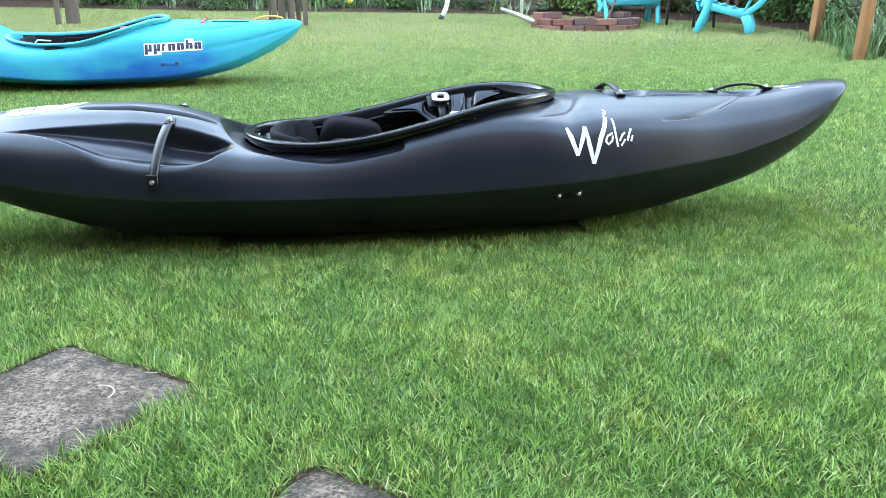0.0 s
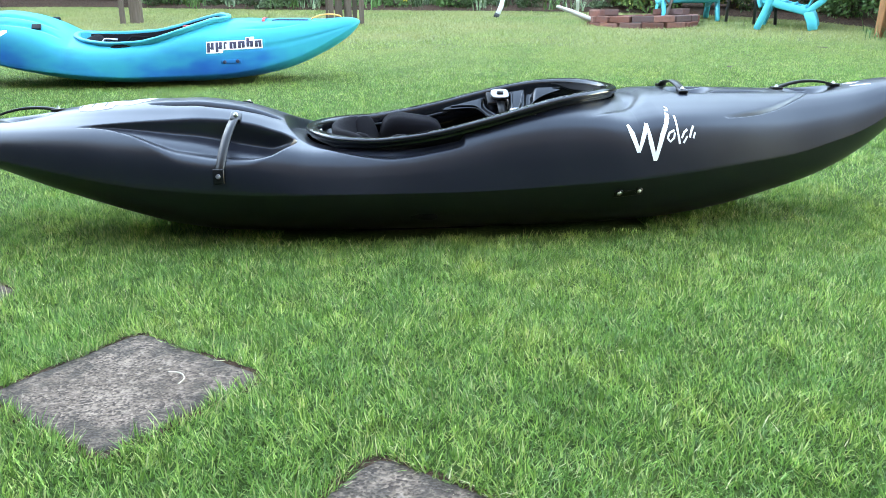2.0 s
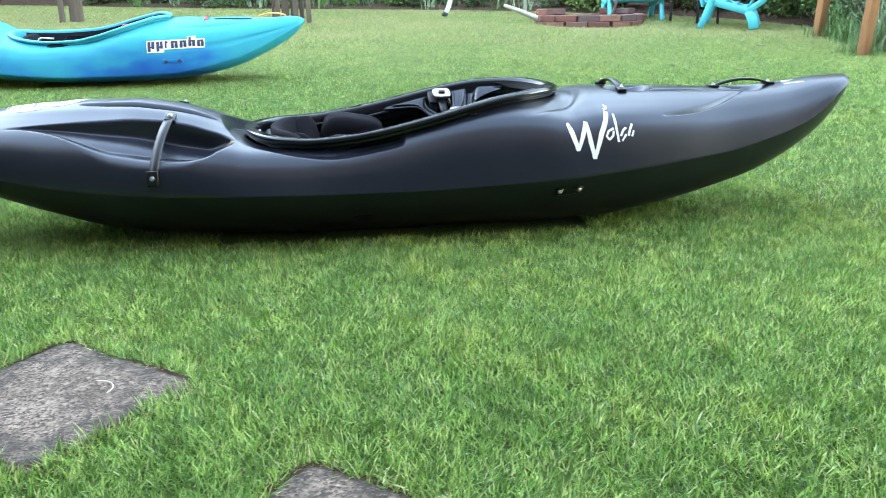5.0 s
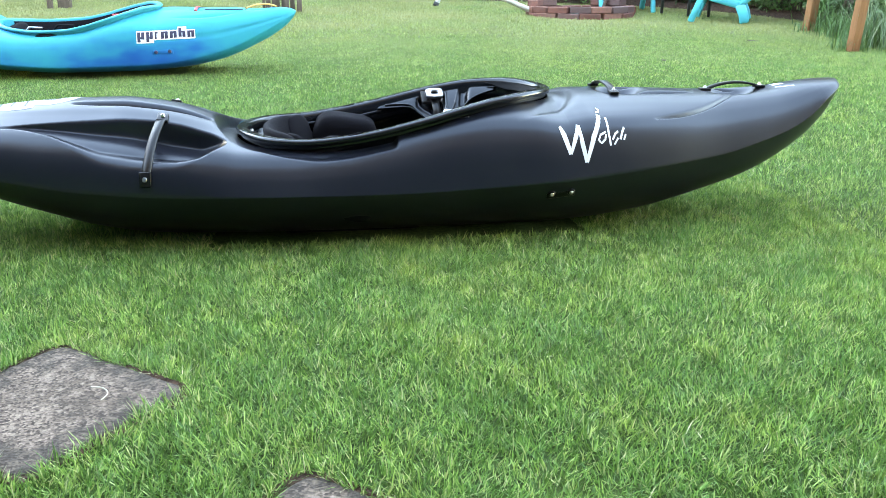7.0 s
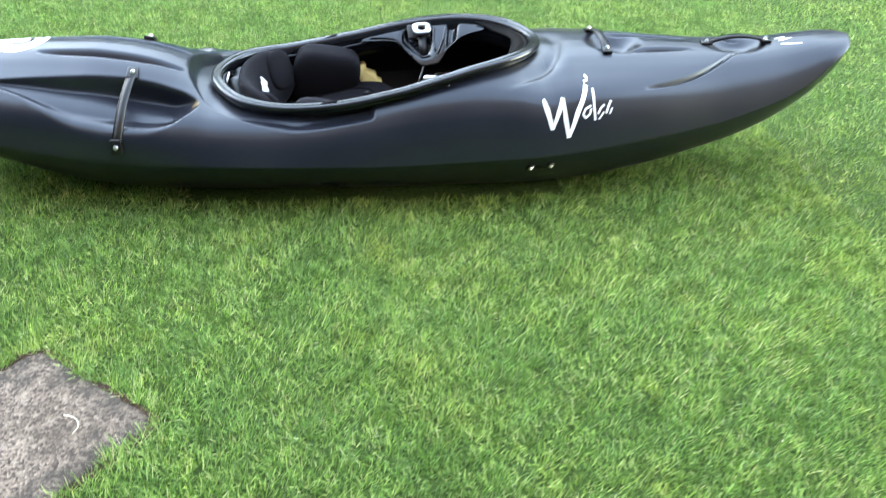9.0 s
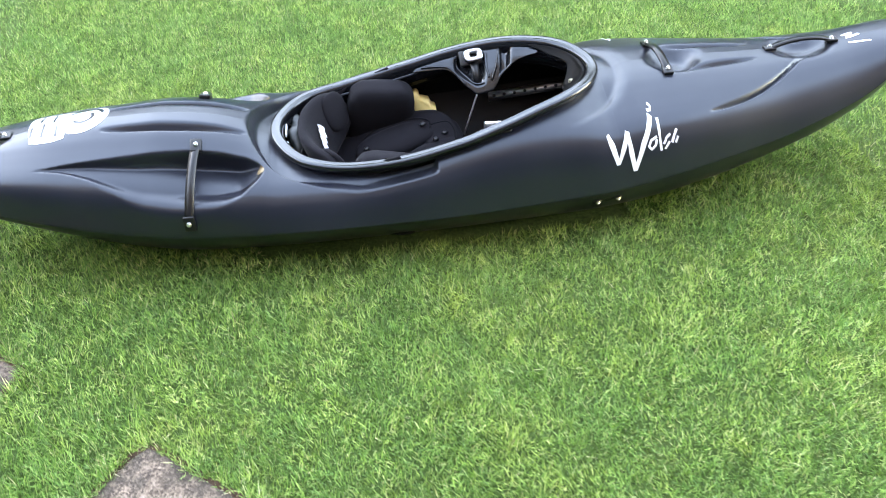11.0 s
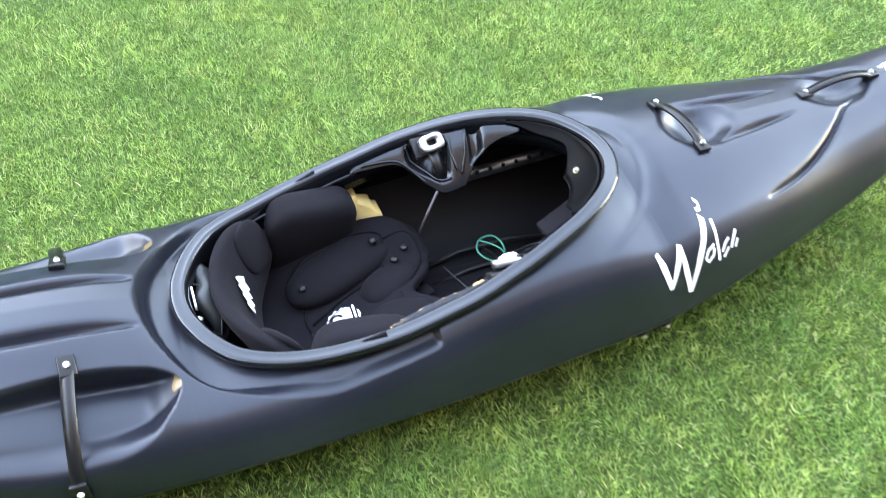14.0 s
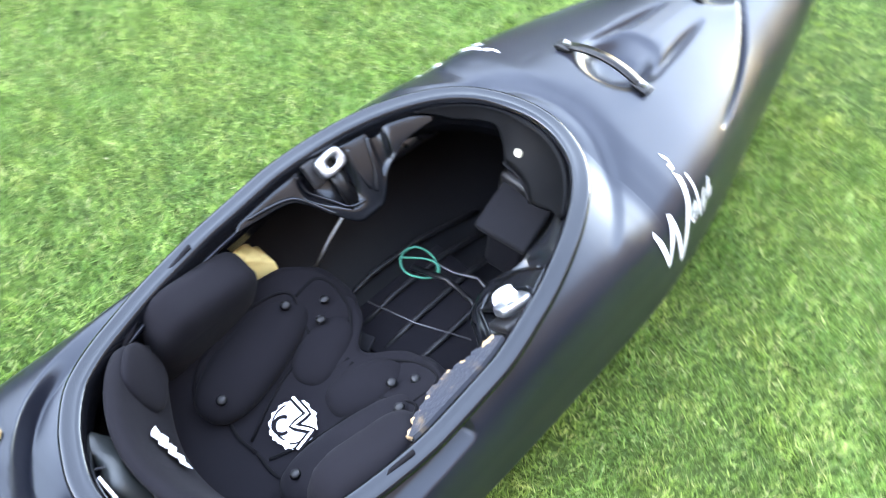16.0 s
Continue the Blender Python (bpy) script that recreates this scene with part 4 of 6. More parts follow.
    xs = np.linspace(-0.03, 0.14, 40)
    up, dn = [], []
    for x in xs:
        y = -(float(BLACK.rim_y(x)) - 0.0310)
        z = float(BLACK.rim_z(x))
        e = 0.018 + 0.040 * math.sin(math.pi * min(1, max(0, (x + 0.03) / 0.17))) + rng.uniform(-0.005, 0.005)
        up.append((bm.verts.new((x, y, z - 0.014)), bm.verts.new((x, y + 0.006, z - 0.008))))
        dn.append((bm.verts.new((x, y + 0.55 * e, z - 0.016 - e * 0.55)), bm.verts.new((x, y + 0.006 + 0.65 * e, z - 0.012 - e * 0.55))))
    for i in range(len(xs) - 1):
        bm.faces.new((up[i][1], up[i + 1][1], dn[i + 1][1], dn[i][1]))
        bm.faces.new((up[i][0], dn[i][0], dn[i + 1][0], up[i + 1][0]))
        bm.faces.new((up[i][0], up[i + 1][0], up[i + 1][1], up[i][1]))
        bm.faces.new((dn[i][0], dn[i][1], dn[i + 1][1], dn[i + 1][0]))
    ends = [(v[1].co + v[0].co) / 2 for v in dn]
    pad = part("edge_foam", bm, M["foam_edge"], k, "grey torn foam sheet along the rim", smooth=False)
    part("torn_edge", tube(ends, [0.0045 + rng.uniform(-0.002, 0.003) for _ in ends], 7), M["tan_foam"], pad, "ragged tan foam edge")


def ragged_foam():
    bm = bmesh.new()
    rng = random.Random(9)
    outline = [(0.86 * u - 0.002, 0.88 * v + 0.020) for u, v in ((0.020, 0.200), (0.034, 0.206), (0.045, 0.192), (0.040, 0.182), (0.060, 0.176), (0.075, 0.170), (0.080, 0.150), (0.094, 0.146), (0.098, 0.118), (0.100, 0.090), (0.072, 0.094), (0.045, 0.108), (0.026, 0.135), (0.018, 0.17))]
    front = [bm.verts.new((x, 0.222 - 0.25 * (0.222 - z) + rng.uniform(-0.003, 0.003), z)) for x, z in outline]
    rear = [bm.verts.new((x, 0.250, z)) for x, z in outline]
    bm.faces.new(front), bm.faces.new(rear[::-1])
    for i in range(len(front)):
        j = (i + 1) % len(front)
        bm.faces.new((front[i], rear[i], rear[j], front[j]))
    bmesh.ops.recalc_face_normals(bm, faces=bm.faces[:])
    bmesh.ops.bevel(bm, geom=bm.edges[:], offset=0.003, segments=1, affect="EDGES")
    return bm


def ring_plate(w, d, wi, di, h):
    """A rounded plate with a window in it."""
    bm = bmesh.new()
    out, inn = [], []
    for i in range(24):
        t = 2 * math.pi * i / 24
        c, s = math.cos(t), math.sin(t)
        f = (abs(c) ** 4 + abs(s) ** 4) ** -0.25
        out.append((w / 2 * c * f, d / 2 * s * f))
        inn.append((wi / 2 * c * f, di / 2 * s * f))
    loops = []
    for pts, z in ((out, -h / 2), (out, h / 2 - 0.002), ([(x * 0.94, y * 0.92) for x, y in out], h / 2), (inn, h / 2), (inn, -h / 2)):
        loops.append([bm.verts.new((x, y, z)) for x, y in pts])
    for a, b in zip(loops, loops[1:] + loops[:1]):
        for i in range(24):
            bm.faces.new((a[i], a[(i + 1) % 24], b[(i + 1) % 24], b[i]))
    bmesh.ops.recalc_face_normals(bm, faces=bm.faces[:])
    return bm


BRACE_DROP = curve_of((0.0, 0.008), (0.12, 0.016), (0.28, 0.028), (0.42, 0.078), (0.52, 0.104), (0.62, 0.100), (0.72, 0.062), (0.85, 0.030), (1.0, 0.012))


def brace_at(s, u, v, lift=0.0):
    x = 0.03 + 0.33 * u
    y0, z0 = float(BLACK.rim_y(x)) - 0.034, float(BLACK.rim_z(x)) - 0.018
    d = float(BRACE_DROP(u)) * v
    dent = 0.020 * math.exp(-(((x - 0.178) / 0.036) ** 6)) * max(0.0, math.sin(math.pi * min(1, v * 1.2))) ** 0.7
    dent += 0.014 * math.exp(-(((x - 0.272) / 0.012) ** 4)) * (1 if v < 0.9 else 0.3)
    return (x - 0.01 * v, s * (y0 - 0.78 * d + dent * 0.7 - lift * 0.5), z0 - 0.52 * d - 0.30 * d * v - dent * 0.7 + lift)


def brace_mesh(s):
    bm = bmesh.new()
    nu, nv = 72, 26
    rows = [[bm.verts.new(brace_at(s, i / nu, j / nv)) for j in range(nv + 1)] for i in range(nu + 1)]
    for a, b in zip(rows, rows[1:]):
        for j in range(nv):
            bm.faces.new((a[j], a[j + 1], b[j + 1], b[j]))
    bmesh.ops.recalc_face_normals(bm, faces=bm.faces[:])
    return bm


def brace_ridge(s, pts, radius=0.003):
    line = []
    for a, b in zip(pts, pts[1:]):
        line += [brace_at(s, a[0] + (b[0] - a[0]) * i / 8, a[1] + (b[1] - a[1]) * i / 8, 0.002) for i in range(8)]
    return tube(line + [brace_at(s, *pts[-1], 0.002)], radius, 7)


def torn_foam_material():
    n = Nodes("torn_grey_foam", 0.42, spec=0.4)
    n.base(n.mix(n.ramp(n.noise(40, 6, 0.7), (0.30, 0.0), (0.46, 1.0)), (0.16, 0.11, 0.07), (0.030, 0.033, 0.042)))
    n.bump(n.noise(150, 4), 0.6, 0.003)
    return n.m


M["foam_edge"] = torn_foam_material()
M["tan_foam"] = fabric("raw_tan_foam", (0.30, 0.19, 0.10), 200)
M["bag"] = plastic("dark_grey_coated_fabric", (0.016, 0.020, 0.020), 0.42, 0.4)
outfit(kayak)


# ---------- the blue kayak ----------
BLUE = Shape()
BLUE.x0, BLUE.x1 = -1.42, 1.245
BLUE.keel = curve_of((-1.42, 0.28), (-1.1, 0.215), (-0.756, 0.118), (-0.6, 0.078), (-0.3, 0.028), (0.0, 0.012), (0.3, 0.012), (0.62, 0.026), (0.82, 0.062), (1.02, 0.140), (1.156, 0.215), (1.22, 0.27), (1.245, 0.305))
BLUE.beam = curve_of((-1.42, 0.006), (-1.38, 0.06), (-1.1, 0.165), (-0.75, 0.26), (-0.4, 0.31), (0.0, 0.328), (0.35, 0.315), (0.62, 0.262), (0.85, 0.195), (1.05, 0.126), (1.18, 0.07), (1.235, 0.03), (1.245, 0.006))
BLUE.waist = curve_of((-1.42, 0.29), (-1.0, 0.20), (-0.6, 0.125), (0.0, 0.075), (0.5, 0.08), (0.85, 0.135), (1.1, 0.235), (1.245, 0.310))
BLUE.edge = curve_of((-1.42, 0.30), (-1.1, 0.372), (-0.77, 0.41), (-0.62, 0.388), (-0.5, 0.342), (-0.42, 0.292), (-0.38, 0.268), (-0.16, 0.232), (0.06, 0.240), (0.23, 0.284), (0.4, 0.328), (0.49, 0.338),
                     (0.53, 0.342), (0.69, 0.340), (1.02, 0.336), (1.16, 0.338), (1.22, 0.33), (1.245, 0.318))
BLUE.rim_x = (-0.41, 0.50)
BLUE.rim_y = curve_of((-0.41, 0.0), (-0.40, 0.06), (-0.36, 0.13), (-0.25, 0.195), (-0.1, 0.232), (0.05, 0.242), (0.2, 0.23), (0.33, 0.19), (0.42, 0.13), (0.475, 0.07), (0.492, 0.04), (0.50, 0.0))
BLUE.rim_z = curve_of((-0.41, 0.285), (-0.3, 0.262), (-0.16, 0.252), (0.0, 0.258), (0.1, 0.276), (0.23, 0.312), (0.35, 0.345), (0.43, 0.362), (0.50, 0.358))
BLUE.m, BLUE.crown, BLUE.fine = 2.9, BLACK.crown, ()
BLUE.rear = curve_of((-1.42, 0.0), (1.245, 0.0))
BLUE.k = curve_of((-1.42, 1.3), (0, 1.5), (1.245, 1.2))
BLUE.soft = curve_of((-1.42, 0.2), (0.4, 0.0), (1.245, 0.5))


def blue_relief(S, x, y, z):
    ay = np.abs(y)
    dz, dy = np.zeros(x.shape), np.zeros(x.shape)
    dz += groove(x, ay, [(-0.95, 0.10), (-0.7, 0.085), (-0.46, 0.10)], 0.02, 0.014, 0.6)
    dz += groove(x, ay, [(-0.80, 0.17), (-0.6, 0.16), (-0.43, 0.17)], 0.02, 0.012, 0.6)
    dz += groove(x, ay, [(0.56, 0.16), (0.75, 0.125), (0.92, 0.08)], 0.014, 0.010)
    dz += 0.02 * np.exp(-(((x - 0.70) / 0.06) ** 2 + (y / 0.05) ** 2) ** 1.5)
    dz += 0.02 * np.exp(-(((x - 1.02) / 0.07) ** 2 + (y / 0.04) ** 2) ** 1.5)
    dy += groove(x, z * 1.0, [(0.45, 0.205), (0.75, 0.21), (1.0, 0.252), (1.2, 0.30)], 0.012, 0.006, 0.5)
    return dz, dy


def lining(rows, s):
    """A padded wall along the inside of a cockpit."""
    bm = bmesh.new()
    out = [[bm.verts.new(p) for p in r] for r in rows]
    inn = [[bm.verts.new((x, y - s * 0.014, z)) for x, y, z in r] for r in rows]
    for g in (out, inn):
        for a, b in zip(g, g[1:]):
            for i in range(len(a) - 1):
                bm.faces.new((a[i], a[i + 1], b[i + 1], b[i]))
    for k in (0, -1):
        for i in range(len(out) - 1):
            bm.faces.new((out[i][k], out[i + 1][k], inn[i + 1][k], inn[i][k]))
    bmesh.ops.recalc_face_normals(bm, faces=bm.faces[:])
    return bm


def blue_kayak():
    k = thing("kayak", pose(-1.5, 2.95, 0.086, 5, -0.3, -1.5), "bright blue plastic whitewater kayak lying on the lawn", "kayak")
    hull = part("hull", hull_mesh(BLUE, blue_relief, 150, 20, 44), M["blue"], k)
    md = hull.modifiers.new("skin", "SOLIDIFY")
    md.thickness, md.offset = 0.006, -1
    sk = Skin(hull)
    part("cockpit_rim", rim_mesh(BLUE, RIM_PROFILE, 0.016), M["blue_rim"], k, "turquoise cockpit rim")
    for s in (-1, 1):
        f = lambda u, v, lift=0.0015: sk.side(u, v, s, lift)[0]
        g = lambda u, v: sk.side(u, v, s, 0.003)[0]
        # a row of plain dark bars, each with a white edge
        x = 0.400
        for w, up, dn in ((0.036, 0, 1), (0.034, 0, 1), (0.022, 0, 0), (0.036, 0, 0), (0.036, 0, 0), (0.036, 1, 0), (0.036, 0, 0)):
            mid, tall = 0.228 + 0.007 * (up - dn), 0.036 + 0.014 * (up + dn)
            white = bmesh.new()
            stroke(white, f, [(x - 0.005, mid), (x + w + 0.005, mid)], tall + 0.012)
            edge = part("mark_edge", white, M["white"], k, "white-edged lettering shape")
            bars = []
            for k0 in (0, 1) if w > 0.03 else (0,):
                bars.append(bmesh.new())
                full = (k0 == 0) != bool(dn == 0 and up == 0)
                stroke(bars[-1], g, [(x + k0 * w * 0.56, mid if full else 0.228), (x + k0 * w * 0.56 + w * 0.44, mid if full else 0.228)], tall if full else 0.036)
            bars.append(bmesh.new())
            stroke(bars[-1], g, [(x + w * 0.25, 0.228 + (0.013 if not dn else -0.010)), (x + w * 0.75, 0.228 + (0.013 if not dn else -0.010))], 0.009)
            for bar in bars:
                part("mark_bar", bar, M["navy"], edge, "dark bar")
            x += w + 0.0095
        p, n = sk.side(0.525, 0.142, s, 0.001)
        n = n if n.y * s > 0 else -n
        plate = bracket(p, n, (1, 0, 0), (0.11, 0.022, 0.005), k, "side_plate")
        plate.data.materials[0] = M["blue"]
        for x in (0.49, 0.56):
            q, m = sk.side(x, 0.142, s, 0.004)
            bolt(q, m if m.y * s > 0 else -m, plate, 0.011, material=M["navy"])
        q, m = sk.side(-0.56, 0.335, s, 0.004)
        if q:
            bracket(q, (0, s, 0.8), (1, 0, 0), (0.05, 0.03, 0.014), k, "strap_bracket")
        bm = bmesh.new()
        stroke(bm, f, [(-0.86, 0.30), (-0.80, 0.318), (-0.74, 0.312), (-0.70, 0.325)], [0.02, 0.034, 0.030, 0.012])
        part("stern_mark", bm, M["white"], k, "white splash mark")
    a, b = sk.top(0.96, 0, 0.002)[0], sk.top(1.14, 0, 0.002)[0]
    part("grab_loop", band(arch(a, b, 0.022, 16), (0, 1, 0), 0.02, 0.006), M["orange_strap"], k, "orange webbing grab loop")
    a, b = sk.top(0.69, -0.07, 0.002)[0], sk.top(0.69, 0.07, 0.002)[0]
    part("deck_bar", band(arch(a, b, 0.010), (1, 0, 0), 0.016, 0.004), M["red"], k, "dark red bar over a recess")
    part("deck_line", tube([(x, -0.05, sk.top(x, -0.05)[0].z + 0.004) for x in np.linspace(0.74, 0.95, 8)], 0.003, 6), M["navy"], k)
    for s in (-1, 1):
        xs = np.linspace(-0.36, 0.44, 30)
        wall = [[(x, s * max(float(BLUE.rim_y(x)) - d, 0.01), z) for d, z in ((0.034, float(BLUE.rim_z(x)) - 0.012), (0.040, 0.14), (0.075, 0.08))] for x in xs]
        part("lining", lining(wall, s), M["foam_black"], k, "black padded lining")
    part("seat", cushion((0.4, 0.34, 0.10), (-0.1, 0, 0.10), (0, 0, 0), 3), M["foam_black"], k, "black padded seat")
    part("back_band", cushion((0.05, 0.34, 0.14), (-0.30, 0, 0.19), (0, -15, 0), 3), M["foam_black"], k, "black back band")
    for s in (-1, 1):
        part("hip_pad", cushion((0.18, 0.07, 0.14), (-0.08, s * 0.21, 0.17), (0, 0, 0), 3), M["foam_black"], k)
    part("cockpit_cord", tube([(-0.25, -0.12, 0.21), (-0.2, -0.13, 0.26), (-0.14, -0.1, 0.25)], 0.006, 6), M["alu"], k, "pale cord")
    part("cockpit_strap", tube([(-0.12, -0.1, 0.20), (-0.05, -0.12, 0.268), (0.03, -0.1, 0.262)], 0.006, 6), M["foam_grey"], k)
    part("red_buckle", block((0.05, 0.02, 0.02), 0.005, (0.27, -0.12, 0.315)), M["red"], k, "red buckle")
    return k


M["red"] = plastic("red_plastic", (0.55, 0.03, 0.03), 0.4)
blue_kayak()


# ---------- paving slabs ----------
def mulch_material():
    n = Nodes("bark_mulch", 0.95, spec=0.15)
    c = n.mix(n.ramp(n.noise(45, 6, 0.7), (0.35, 0.0), (0.65, 1.0)), (0.030, 0.018, 0.013), (0.11, 0.062, 0.042))
    n.base(c)
    n.bump(n.noise(60, 5), 1.0, 0.03)
    return n.m


M["mulch"] = mulch_material()

SLABS = [(-0.602, -0.964, -39.5), (-0.148, -1.446, -38.5), (-1.170, -0.507, -38.0)]


def slab(i, x, y, turn):
    rng = random.Random(20 + i)
    bm = bmesh.new()
    half = 0.153
    ring = []
    for k in range(72):
        t = 2 * math.pi * k / 72
        c, s = math.cos(t), math.sin(t)
        r = half * (abs(c) ** 14 + abs(s) ** 14) ** (-1 / 14)
        r *= 1 + 0.010 * math.sin(3 * t + i) + rng.uniform(-0.006, 0.006)
        ring.append((1.08 * r * c, r * s))
    layers = []
    for f, z in ((1.0, -0.035), (1.0, 0.002), (0.985, 0.004), (0.93, 0.005), (0.7, 0.005), (0.4, 0.005), (0.15, 0.005)):
        layers.append([bm.verts.new((x0 * f, y0 * f, z + rng.uniform(-0.0008, 0.0008))) for x0, y0 in ring])
    for a, b in zip(layers, layers[1:]):
        for k in range(72):
            bm.faces.new((a[k], a[(k + 1) % 72], b[(k + 1) % 72], b[k]))
    bm.faces.new(layers[-1])
    ob = part("paving_slab", bm, M["slab"])
    ob.matrix_world = pose(x, y, 0, 0, 0, turn)
    # dark soil ring that also stands for the shadow below the turf edge
    gap = [[(u * f, v * f, z) for u, v in ring] for f, z in ((0.99, 0.0015), (1.05, 0.003), (1.09 + 0.02 * (i == 1), 0.0012))]
    link("soil_edge", [p for r in gap for p in r], [(a * 72 + k, a * 72 + (k + 1) % 72, a * 72 + 72 + (k + 1) % 72, a * 72 + 72 + k) for a in (0, 1) for k in range(72)], M["mulch"], ob, "dark soil ring standing for the shadow gap at the turf edge")
    return tagged(ob, "weathered square concrete stepping stone sunk in the lawn", "paving slab", "stepping stones in the lawn")


for i, (x, y, turn) in enumerate(SLABS):
    slab(i, x, y, turn)
part("twig", tube(smooth_line([(-0.538, -0.932, 0.010), (-0.515, -0.942, 0.013), (-0.503, -0.962, 0.011), (-0.512, -0.978, 0.009)]), 0.0009, 5), wood("dry_stalk", (0.5, 0.44, 0.33), (0.62, 0.56, 0.44)))
tagged(bpy.data.objects["twig"], "pale dry grass stalk lying on the stepping stone", "twig")

# ---------- ground and lawn ----------
gx = [-80, -30, -12, -8, -6, -4, -3, -2, -1, 0, 1, 2, 3, 4, 5, 6, 8, 12, 30, 80]
gy = [-80, -20, -6, -3, -2, -1, 0, 0.3, 0.6, 0.9, 1.5, 2.5, 4, 5, 6, 7, 8, 9, 10, 12, 14, 25, 80, 500]
ground = link("ground", [(x, y, float(ground_z(y))) for y in gy for x in gx],
              [(j * 20 + i, j * 20 + i + 1, j * 20 + i + 21, j * 20 + i + 20) for j in range(len(gy) - 1) for i in range(19)], M["soil"])
tagged(ground, "mown green lawn ground with thatch between the blades", "lawn", kind="structure")

BED_LINE = curve_of((-12, 11.4), (-4.5, 10.4), (-2.5, 9.6), (-0.8, 9.0), (0.5, 8.6), (2.0, 8.1), (3.5, 7.2), (4.25, 6.1), (4.5, 5.3), (4.4, 4.4), (4.6, 4.0), (14, 3.2))


def lawn_ok(x, y):
    ok = y < np.where(x < 4.5, BED_LINE(np.minimum(x, 4.5)), -5) - 0.05
    ok &= ~((x > 4.40) & (y > 3.2))
    ok &= ~((np.abs(y) < 0.70 * BLACK.beam(x)) & (BLACK.keel(x) < 0.0125))
    bx, by = x + 1.5, y - 2.95
    ok &= ~((np.abs(by) < 0.7 * BLUE.beam(bx)) & (BLUE.keel(bx) < 0.025))
    ok &= ~(((x - 2.52) ** 2 + (y - 6.35) ** 2) < 0.50 ** 2)
    for sx, sy, turn in SLABS:
        c, s = math.cos(radians(turn)), math.sin(radians(turn))
        u, v = ((x - sx) * c + (y - sy) * s) / 1.08, -(x - sx) * s + (y - sy) * c
        ok &= ~(((np.abs(u) ** 14 + np.abs(v) ** 14) < (0.155 + 0.006 * np.sin(37 * x + 23 * y)) ** 14))
    return ok


def grass(name, x0, x1, y0, y1, per_m2, length, width, rng, bend=0.6, keep=None, plain=False):
    n = int((x1 - x0) * (y1 - y0) * per_m2)
    x, y = rng.uniform(x0, x1, n), rng.uniform(y0, y1, n)
    ok = lawn_ok(x, y)
    if keep is not None:
        ok &= keep(x, y)
    x, y = x[ok], y[ok]
    n = len(x)
    patch = 0.5 + 0.5 * np.sin(x * 7.3 + 2 * np.sin(y * 5.1)) * np.sin(y * 6.1 + 1.7 * np.sin(x * 4.3))
    h = length * rng.uniform(0.6, 1.15, n) * (0.86 + 0.26 * patch) * np.where(rng.random(n) < 0.015, 1.3, 1)
    w = width * rng.uniform(0.6, 1.2, n)
    clump = np.floor(x / 0.042 + 0.35 * np.sin(y * 61)) * 127.1 + np.floor(y / 0.042 + 0.35 * np.sin(x * 57)) * 311.7
    hashed = np.modf(np.abs(np.sin(clump) * 43758.5453))[0]
    h *= 0.80 + 0.38 * np.modf(hashed * 7.31)[0]
    swirl = 1.4 * np.sin(x * 3.1 + y * 2.3) + 1.1 * np.sin(y * 4.7 - x * 1.9)
    a = np.where(rng.random(n) < 0.45, swirl * 0.5 + hashed * 6.283 + rng.normal(0, 0.8, n), rng.uniform(0, 6.283, n))
    tilt = np.clip(np.abs(rng.normal(0.82, 0.36, n)) * bend, 0.06, 1.40)
    dx, dy = np.cos(a), np.sin(a)
    f = rng.uniform(0, math.pi, n)
    fx, fy = np.cos(f) * w / 2, np.sin(f) * w / 2
    z = ground_z(y) - 0.002
    out, up = h * np.sin(tilt), h * np.cos(tilt)
    mx, my, mz = x + dx * out * 0.44, y + dy * out * 0.44, z + up * 0.55 + h * 0.04
    tx, ty, tz = x + dx * out, y + dy * out, z + up + 0.003
    if plain:
        v = np.stack([np.stack([x - fx, y - fy, z], 1), np.stack([x + fx, y + fy, z], 1), np.stack([tx, ty, tz], 1)], 1).astype(np.float32)
        return blades(name, v, np.arange(n * 3, dtype=np.int32), np.arange(n, dtype=np.int32) * 3)
    v = np.empty((n, 5, 3), np.float32)
    v[:, 0] = np.stack([x - fx, y - fy, z], 1)
    v[:, 1] = np.stack([x + fx, y + fy, z], 1)
    v[:, 2] = np.stack([mx + fx * 0.92, my + fy * 0.92, mz], 1)
    v[:, 3] = np.stack([mx - fx * 0.92, my - fy * 0.92, mz], 1)
    v[:, 4] = np.stack([tx, ty, tz], 1)
    base = np.arange(n, dtype=np.int32)[:, None] * 5
    loops = (base + np.array([[0, 1, 2, 3, 3, 2, 4]], np.int32)).ravel()
    starts = (np.arange(n, dtype=np.int32)[:, None] * 7 + np.array([[0, 4]], np.int32)).ravel()
    return blades(name, v, loops, starts)


def blades(name, v, loops, starts):
    me = bpy.data.meshes.new(name)
    me.vertices.add(v.shape[0] * v.shape[1])
    me.vertices.foreach_set("co", v.ravel())
    me.loops.add(len(loops))
    me.loops.foreach_set("vertex_index", loops)
    me.polygons.add(len(starts))
    me.polygons.foreach_set("loop_start", starts)
    me.polygons.foreach_set("use_smooth", np.ones(len(starts), bool))
    me.update(calc_edges=True)
    me.materials.append(M["grass"])
    return tagged(new(name, me), "short mown green grass with a few dry blades", "grass", kind="stuff")


